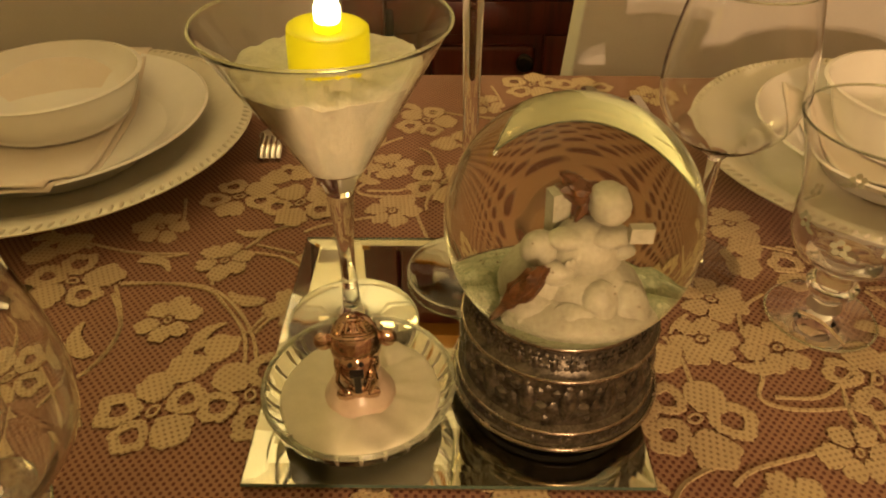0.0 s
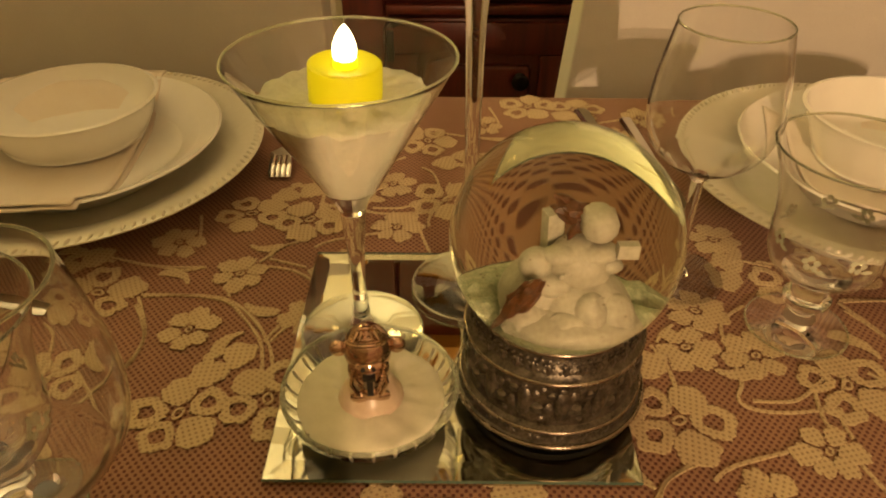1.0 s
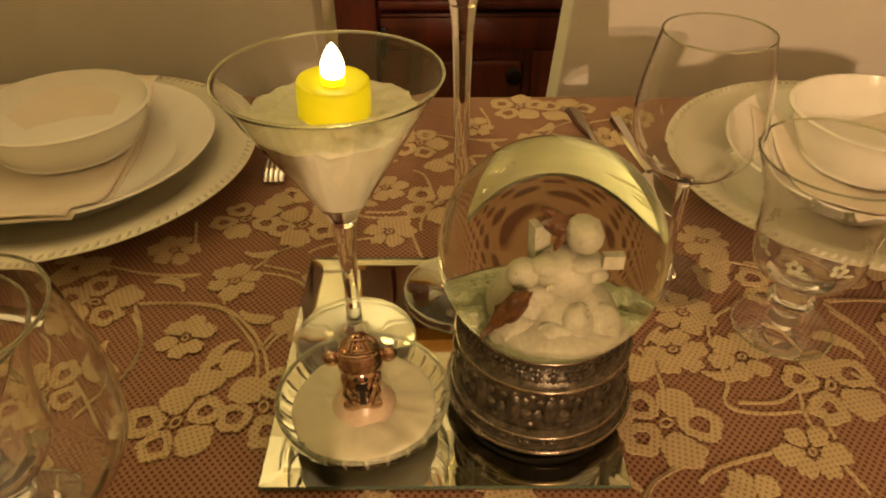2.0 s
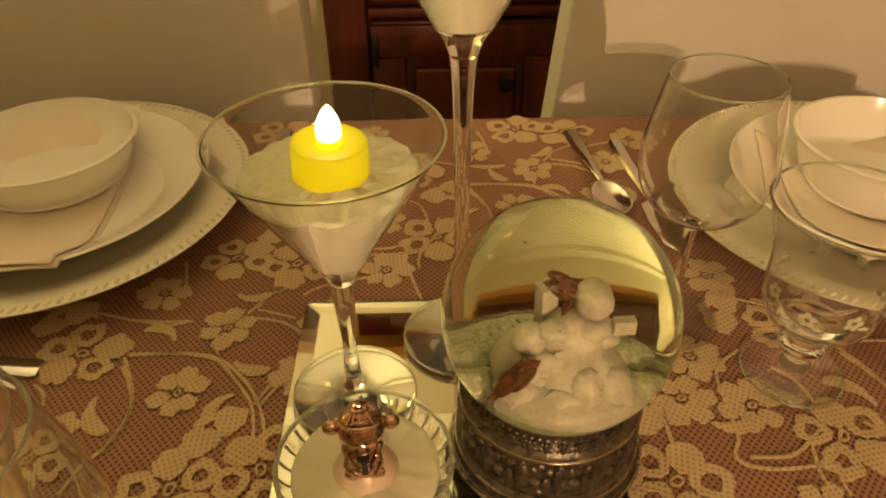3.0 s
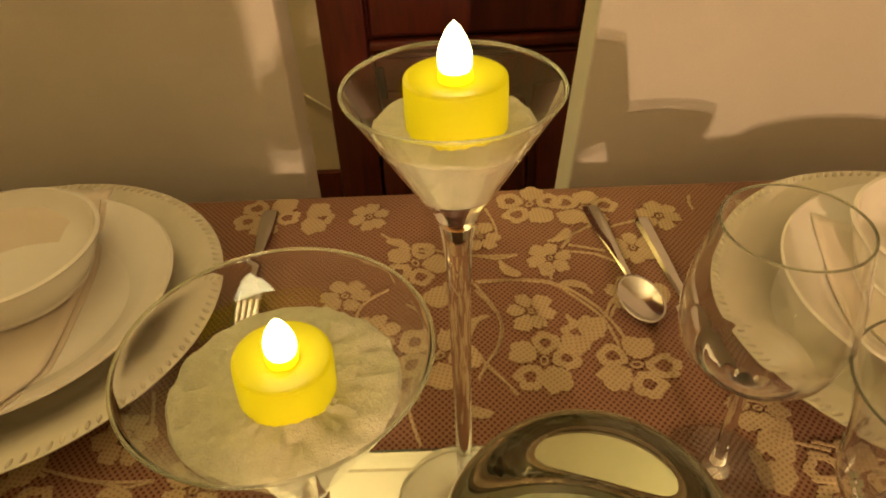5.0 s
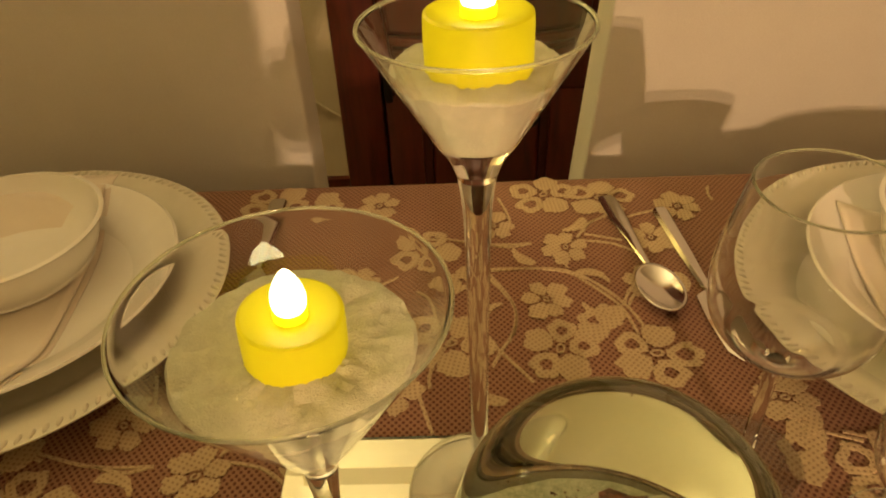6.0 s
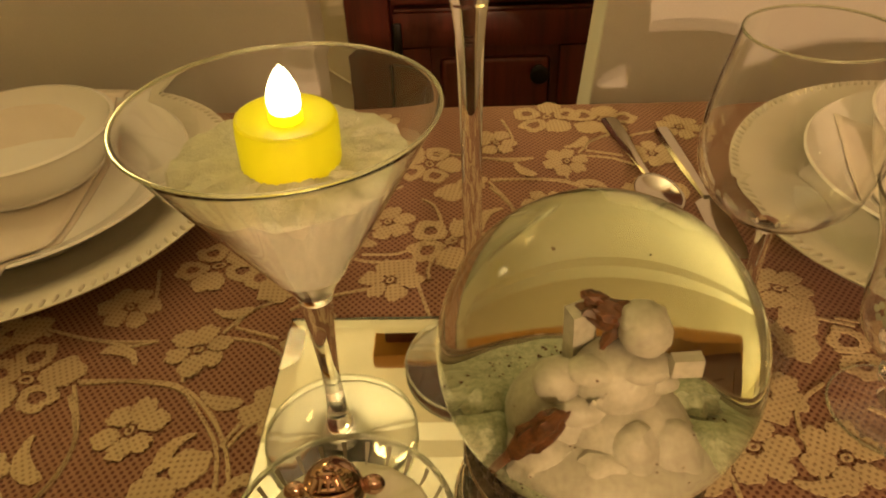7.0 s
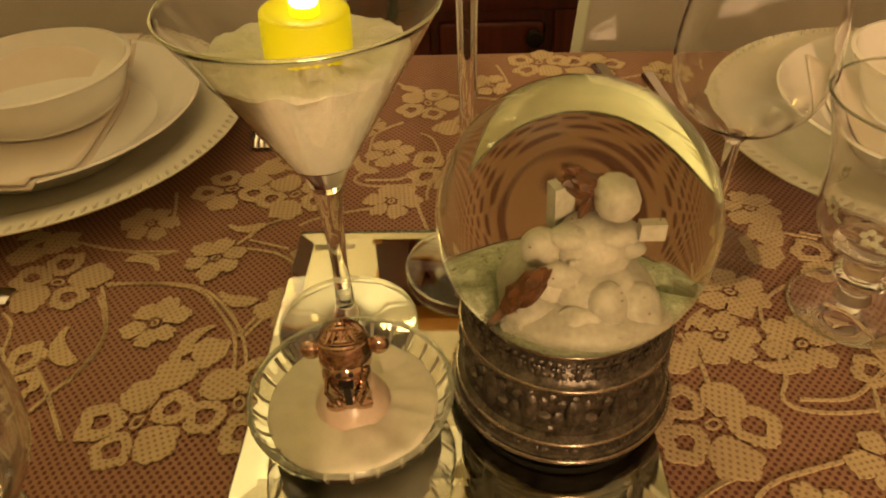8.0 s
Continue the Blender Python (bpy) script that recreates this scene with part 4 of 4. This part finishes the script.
def build_spoon(place, turn, length, label):
    sp = thing("spoon", place, label, "spoon", "cutlery", turn)
    hl = length * 0.66
    part("handle", blade_mesh(handle_rows(hl), 0.0024), SILVER, sp)
    bm = bmesh.new()
    n, bl, bw = 24, length * 0.175, 0.0175
    rings = []
    for q in (0.02, 0.3, 0.55, 0.75, 0.9, 1.0):
        rings.append([bm.verts.new((bw * q * math.cos(2 * math.pi * k / n), hl + bl + bl * q * math.sin(2 * math.pi * k / n), 0.0016 + 0.0062 * q * q)) for k in range(n)])
    for p, q in zip(rings, rings[1:]):
        for k in range(n):
            bm.faces.new((p[k], p[(k + 1) % n], q[(k + 1) % n], q[k]))
    bm.faces.new(rings[0])
    bmesh.ops.recalc_face_normals(bm, faces=bm.faces)
    ob = part("spoon_bowl", bm, SILVER, sp)
    sol = ob.modifiers.new("thickness", "SOLIDIFY")
    sol.thickness = 0.0012
    return sp


def build_knife(place, turn, length, label):
    kn = thing("butter_knife", place, label, "knife", "cutlery", turn)
    hl = length * 0.6
    part("handle", blade_mesh([(0, 0.0058, 0.0025, 0), (0.004, 0.0072, 0.0028, 0), (hl * 0.6, 0.0060, 0.0032, 0), (hl * 0.95, 0.0036, 0.0036, 0), (hl, 0.0034, 0.0036, 0)], 0.0045), SILVER, kn)
    part("blade", blade_mesh([(hl, 0.0036, 0.0036, 0), (hl + 0.004, 0.0082, 0.003, 0.002), (hl + 0.03, 0.0098, 0.0028, 0.002), (length - 0.012, 0.0080, 0.0026, 0.002), (length - 0.002, 0.003, 0.0024, 0.0), (length, 0.001, 0.0024, -0.001)], 0.0016), SILVER, kn)
    return kn


def build_fork(place, turn, length, label):
    fk = thing("fork", place, label, "fork", "cutlery", turn)
    hl = length * 0.68
    part("handle", blade_mesh(handle_rows(hl), 0.0024), SILVER, fk)
    part("neck", blade_mesh([(hl, 0.0026, 0.0075, 0), (hl + 0.010, 0.0070, 0.0098, 0), (hl + 0.017, 0.0112, 0.0104, 0), (hl + 0.024, 0.0120, 0.0098, 0)], 0.0020), SILVER, fk)
    for k in range(4):
        x = -0.0072 + 0.0048 * k
        part("tine", blade_mesh([(hl + 0.0235, 0.0031, 0.0098, x), (hl + 0.034, 0.0031, 0.0085, x), (length - 0.006, 0.0030, 0.0062, x), (length, 0.0024, 0.0030, x)], 0.0018), SILVER, fk)
    return fk


build_spoon((0.136, 0.706, T), 180 + 7, 0.158, "polished steel dessert spoon beside a butter knife on the lace")
build_knife((0.178, 0.683, T), 180 + 5, 0.182, "polished steel butter knife between spoon and charger plate")
build_fork((-0.158, 0.718, T), 180 + 2.5, 0.158, "polished steel fork lying face down beside the charger plate")
build_spoon((-0.272, 0.3880, T), 83, 0.170, "polished steel dessert spoon lying across, in front of the charger plate")


# ---- lamp behind the viewer ----
def build_lamp():
    x, y = BULBS[0][0], BULBS[0][1] - 0.11
    lp = thing("floor_lamp", (x, y, 0), "slim floor lamp with two bare bulbs", "lamp")
    part("foot", lathe(smooth_profile([(0, 0), (0.14, 0), (0.14, 0.012), (0.03, 0.03), (0.012, 0.05)], 4) + [(0, 0.05)], 48, closed=False), DARK, lp)
    part("pole", tube([(0, 0, 0.045), (0, 0, 0.6), (0, 0, 1.40)], 0.011, 12), DARK, lp)
    for b in BULBS:
        bulb = lathe(smooth_profile([(0, -0.020), (0.012, -0.016), (0.020, 0), (0.013, 0.015), (0, 0.020)], 4), 24, closed=False)
        bmesh.ops.transform(bulb, matrix=Matrix.Translation((0, 0.11, b[2])), verts=bulb.verts)
        part("bulb", bulb, CLEAR, lp, "clear lit bulb").visible_shadow = False
        part("socket", tube([(0, 0.008, b[2]), (0, 0.092, b[2])], 0.011, 12), DARK, lp)


build_lamp()


def build_wall_lamp():
    lp = thing("wall_lamp", UP, "pale half-round wall lamp that lights the ceiling", "lamp")
    part("back_plate", box((0.08, 0.02, 0.16), (0, Y1 - UP[1] - 0.01, -0.04), 0.006), SLIP, lp)
    part("arm", tube([(0, Y1 - UP[1] - 0.015, -0.06), (0, 0.06, -0.07), (0, 0, -0.055)], 0.008, 10), SLIP, lp)
    part("shade", lathe([(0.0, -0.062), (0.08, -0.045), (0.125, 0.012), (0.121, 0.012), (0.077, -0.039), (0.0, -0.055)], 64, closed=False), BULBM, lp, "glowing frosted glass shade")
    ball = bmesh.new()
    blob(ball, (0, 0, -0.10), 0.033, (1, 1, 1), 0, 3)
    part("bulb", ball, BULBM, lp, "glowing round bulb").visible_shadow = False


build_wall_lamp()


# ---- lace motifs, each a raised piece of the cloth ----
REPEAT = Vector((0.245, 0.209))
ACROSS = Vector((0.49, 0.0))
SMALL = [
    (-0.154, 0.425), (-0.174, 0.365), (-0.21, 0.464), (-0.05, 0.554), (-0.043, 0.487), (0.016, 0.661), (0.091, 0.635), (0.068, 0.572), (0.149, 0.589),
    (0.034, 0.668), (0.195, 0.689), (-0.065, 0.704), (0.168, 0.388), (0.152, 0.352), (0.207, 0.333), (0.21, 0.27), (0.206, 0.473), (0.225, 0.38),
    (0.168, 0.236), (0.162, 0.645), (-0.09, 0.684), (-0.049, 0.631), (-0.128, 0.497), (-0.27, 0.439),
]
BIG = [
    (-0.159, 0.293), (-0.121, 0.289), (-0.134, 0.327), (-0.249, 0.402), (0.132, 0.291), (0.072, 0.521), (0.108, 0.54), (0.136, 0.514),
    (0.082, 0.714), (0.131, 0.706), (0.116, 0.328), (-0.022, 0.635), (0.246, 0.417), (-0.248, 0.32),
]
LEAVES = [
    (-0.133, 0.388), (-0.195, 0.419), (-0.223, 0.352), (-0.143, 0.356), (-0.146, 0.459), (0.175, 0.331), (0.21, 0.449), (0.054, 0.627), (0.112, 0.596),
    (0.027, 0.562), (0.016, 0.485), (0.1, 0.561), (-0.006, 0.523), (0.027, 0.563), (0.186, 0.396), (0.142, 0.307), (0.1, 0.664), (0.168, 0.58),
    (-0.228, 0.362),
]


def pad(bm, outline, hole=None, top=0.0007):
    """A raised flat piece with sloping edges; hole: a second outline that stays open."""
    c = sum((Vector(p) for p in outline), Vector((0, 0))) / len(outline)
    low = top - 0.0004
    lo = [bm.verts.new((x, y, low)) for x, y in outline]
    hi = [bm.verts.new((*(c + (Vector(p) - c) * 0.93), top)) for p in outline]
    n = len(outline)
    for k in range(n):
        bm.faces.new((lo[k], lo[(k + 1) % n], hi[(k + 1) % n], hi[k]))
    if hole:
        a = [bm.verts.new((x, y, top)) for x, y in hole]
        b = [bm.verts.new((*(c + (Vector(p) - c) * 0.92), low)) for p in hole]
        for k in range(n):
            j = (k + 1) % n
            bm.faces.new((hi[k], hi[j], a[j], a[k]))
            bm.faces.new((a[k], a[j], b[j], b[k]))
    else:
        bm.faces.new(hi)


def scalloped(angle, inner, outer, width, rnd, n=36):
    """Outline of one petal: a narrow claw and a broad end with three or four lobes."""
    pts = []
    lobes, ph = rnd.choice((4, 5, 6)), rnd.uniform(0, 3)
    for k in range(n):
        a = 2 * math.pi * k / n
        c = math.cos(a)
        edge = 1 + 0.20 * (abs(math.sin(lobes * a * 0.5 + ph)) - 0.3) * max(0, c + 0.3) + 0.03 * rnd.uniform(-1, 1)
        u = (inner + outer) / 2 + (outer - inner) / 2 * c * edge
        v = width * math.sin(a) * edge * (0.62 + 0.38 * (c * 0.5 + 0.5))
        pts.append((u * math.cos(angle) - v * math.sin(angle), u * math.sin(angle) + v * math.cos(angle)))
    grid = [(round(x / 0.0016) * 0.0016, round(y / 0.0016) * 0.0016) for x, y in pts]
    return [p for k, p in enumerate(grid) if p != grid[k - 1]]


def shrink(outline, q):
    c = sum((Vector(p) for p in outline), Vector((0, 0))) / len(outline)
    return [tuple(c + (Vector(p) - c) * q) for p in outline]


def small_flower(rnd):
    bm = bmesh.new()
    n = 6
    for k in range(n):
        a = 2 * math.pi * (k + rnd.uniform(-0.12, 0.12)) / n
        r = rnd.uniform(0.0185, 0.0235)
        pad(bm, scalloped(a, 0.0046, r, r * 0.40, rnd), top=0.0005 + 0.0001 * k)
    ring = [(0.0034 * math.cos(a), 0.0026 * math.sin(a)) for a in np.linspace(0, 2 * math.pi, 13)[:-1]]
    pad(bm, ring, shrink(ring, 0.5), 0.0010)
    return bm


def big_flower(rnd):
    """Five broad petals, each a scalloped band round open net, about a beaded eye."""
    bm = bmesh.new()
    n = 5
    for k in range(n):
        a = 2 * math.pi * (k + rnd.uniform(-0.08, 0.08)) / n
        r = rnd.uniform(0.0275, 0.0325)
        out = scalloped(a, 0.0064, r, r * 0.47, rnd)
        pad(bm, out, shrink(out, rnd.uniform(0.40, 0.55)) if k % 2 == 0 else None, top=0.0005 + 0.0001 * k)
    ring = [(0.0050 * math.cos(a), 0.0036 * math.sin(a)) for a in np.linspace(0, 2 * math.pi, 15)[:-1]]
    pad(bm, ring, shrink(ring, 0.6), 0.0012)
    return bm


def half_flower(rnd):
    """Three petals of a flower that looks out from behind another, opening along x."""
    bm = bmesh.new()
    for k, a in enumerate((-0.95, 0.95, 0.0)):
        r = rnd.uniform(0.022, 0.026)
        out = scalloped(a, 0.0010, r, r * 0.52, rnd)
        pad(bm, out, shrink(out, rnd.uniform(0.36, 0.50)) if k == 2 else None, top=0.0005 + 0.0001 * k)
    return bm


def lace_leaf(rnd):
    """A curled leaf, broad at the tip and hooked like a comma."""
    bm = bmesh.new()
    l = rnd.uniform(0.015, 0.020)
    turn = rnd.uniform(1.1, 1.9)
    up, dn = [], []
    for k in range(10):
        u = k / 9
        a = turn * u
        w = l * (0.06 + 0.22 * math.sin(math.pi * min(1, u * 0.8 + 0.02)) ** 1.6) * (1.0 if k < 9 else 0.3)
        cx, cy = l * 1.15 * math.sin(a), l * 1.15 * (1 - math.cos(a))
        up.append((cx + w * math.sin(a) - 0.5 * l, cy - w * math.cos(a) - 0.3 * l - 0.05 * l * (k % 2)))
        dn.append((cx - w * math.sin(a) - 0.5 * l, cy + w * math.cos(a) - 0.3 * l))
    pad(bm, up + dn[::-1])
    return bm


def vine_strip(points, rnd, width=0.0014):
    """A flat winding stem through control points."""
    pts = [Vector(p) for p in points]
    path = []
    for i in range(len(pts) - 1):
        p0, p1, p2, p3 = pts[max(i - 1, 0)], pts[i], pts[i + 1], pts[min(i + 2, len(pts) - 1)]
        for q in range(6):
            u = q / 6
            path.append(0.5 * (2 * p1 + (p2 - p0) * u + (2 * p0 - 5 * p1 + 4 * p2 - p3) * u * u + (3 * p1 - p0 - 3 * p2 + p3) * u ** 3))
    path.append(pts[-1])
    bm = bmesh.new()
    rows = []
    for i, p in enumerate(path):
        d = (path[min(i + 1, len(path) - 1)] - path[max(i - 1, 0)]).normalized()
        nrm = Vector((-d.y, d.x))
        w = width * (0.75 + 0.35 * rnd.random())
        rows.append([bm.verts.new((*(p + nrm * w * a), z)) for a, z in ((-1, 0.0001), (-0.72, 0.0009), (0.72, 0.0009), (1, 0.0001))])
    for a, b in zip(rows, rows[1:]):
        for k in range(3):
            bm.faces.new((a[k], a[k + 1], b[k + 1], b[k]))
    return bm


def lay_lace():
    rnd = random.Random(4)
    shifts = [REPEAT * i + ACROSS * j for j in (0, 1, -1) for i in (0, 1, -1, 2, -2)]

    def inside(p):
        return -0.80 < p.x < 0.80 and -0.30 < p.y < 0.722

    def spread(points, gap, used):
        out = []
        for sft in shifts:
            for p in points:
                q = Vector(p) + sft
                if inside(q) and all((q - u).length > g for u, g in used):
                    out.append(q)
                    used.append((q, gap))
        return out

    used = []
    bigs = spread(BIG, 0.047, used)
    halves = []
    for sft in shifts:
        for p in BIG:
            q = Vector(p) + sft
            near = min(bigs, key=lambda u: (u - q).length)
            away = q - near
            if inside(q) and 0.024 < away.length < 0.047 and all((q - u).length > 0.026 for u, d in halves):
                halves.append((near + away.normalized() * 0.036, math.atan2(away.y, away.x)))
    used += [(u, 0.034) for u, d in halves]
    smalls = spread(SMALL, 0.035, used)
    leaves = spread(LEAVES, 0.016, [(u, 0.012 if g < 0.035 else 0.02) for u, g in used])
    for name, makers, places in (("lace_big_flower", big_flower, bigs), ("lace_flower", small_flower, smalls), ("lace_leaf", lace_leaf, leaves)):
        stock = [part(name, makers(rnd), LACE, CLOTH, smooth=False) for _ in range(7)]
        for k, q in enumerate(places):
            ob = stock[k] if k < len(stock) else new(name, stock[k % len(stock)].data)
            ob.parent = CLOTH
            ob.matrix_local = Matrix.Translation((q.x, q.y, T + 0.0006 + 0.000011 * (k % 9))) @ Matrix.Rotation(rnd.uniform(0, 6.28), 4, "Z") @ Matrix.Diagonal((1, rnd.uniform(0.86, 1.0), 1, 1))
    stock = [part("lace_half_flower", half_flower(rnd), LACE, CLOTH, smooth=False) for _ in range(5)]
    for k, (q, d) in enumerate(halves):
        ob = stock[k] if k < len(stock) else new("lace_half_flower", stock[k % len(stock)].data)
        ob.parent = CLOTH
        ob.matrix_local = Matrix.Translation((q.x, q.y, T + 0.00052 + 0.000011 * (k % 9))) @ Matrix.Rotation(d, 4, "Z")
    for pts in VINES:
        first = None
        for sft in shifts:
            if not all(inside(Vector(p) + sft) for p in pts):
                continue
            if sft.length > 0.01 and any((Vector(pts[len(pts) // 2]) + sft - u).length < 0.012 for u, g in used):
                continue
            if first is None:
                first = part("lace_vine", vine_strip(pts, rnd), LACE, CLOTH, smooth=False)
                ob = first
            else:
                ob = new("lace_vine", first.data)
                ob.parent = CLOTH
            ob.location = (sft.x, sft.y, T + 0.0003)


VINES = [
    [(-0.26, 0.446), (-0.219, 0.434), (-0.181, 0.433)],
    [(-0.216, 0.399), (-0.189, 0.401), (-0.158, 0.397), (-0.134, 0.377), (-0.117, 0.349), (-0.11, 0.324)],
    [(-0.218, 0.39), (-0.203, 0.363), (-0.201, 0.341), (-0.208, 0.32)],
    [(-0.118, 0.354), (-0.111, 0.367), (-0.102, 0.377)],
    [(-0.137, 0.446), (-0.13, 0.459), (-0.107, 0.474)],
    [(-0.136, 0.444), (-0.121, 0.439), (-0.107, 0.434)],
    [(0.13, 0.354), (0.136, 0.335), (0.137, 0.315)],
    [(0.134, 0.356), (0.14, 0.366), (0.149, 0.374)],
    [(0.203, 0.394), (0.183, 0.377), (0.179, 0.352), (0.179, 0.324), (0.172, 0.307), (0.184, 0.299), (0.21, 0.299), (0.23, 0.306), (0.244, 0.329), (0.244, 0.348)],
    [(0.14, 0.25), (0.154, 0.26), (0.187, 0.27)],
    [(0.23, 0.302), (0.227, 0.289), (0.228, 0.279)],
    [(0.025, 0.644), (0.046, 0.638), (0.06, 0.641)],
    [(0.027, 0.61), (0.057, 0.61), (0.087, 0.604), (0.102, 0.59), (0.121, 0.563), (0.128, 0.533)],
    [(0.026, 0.607), (0.043, 0.57), (0.042, 0.542), (0.031, 0.52), (0.024, 0.505)],
    [(0.015, 0.54), (0.031, 0.52), (0.051, 0.491)],
    [(0.102, 0.648), (0.115, 0.668), (0.131, 0.678)],
    [(0.102, 0.645), (0.129, 0.639), (0.145, 0.627)],
    [(0.123, 0.563), (0.133, 0.583), (0.145, 0.589)],
    [(-0.065, 0.516), (-0.041, 0.516), (-0.024, 0.527), (-0.01, 0.543), (-0.015, 0.572), (-0.026, 0.584)],
    [(-0.024, 0.527), (-0.028, 0.501), (-0.023, 0.478), (-0.015, 0.451)],
    [(0.041, 0.711), (0.047, 0.688), (0.049, 0.671)],
    [(0.192, 0.469), (0.214, 0.449), (0.239, 0.439)],
    [(-0.156, 0.399), (-0.158, 0.411), (-0.163, 0.42)],
]
lay_lace()
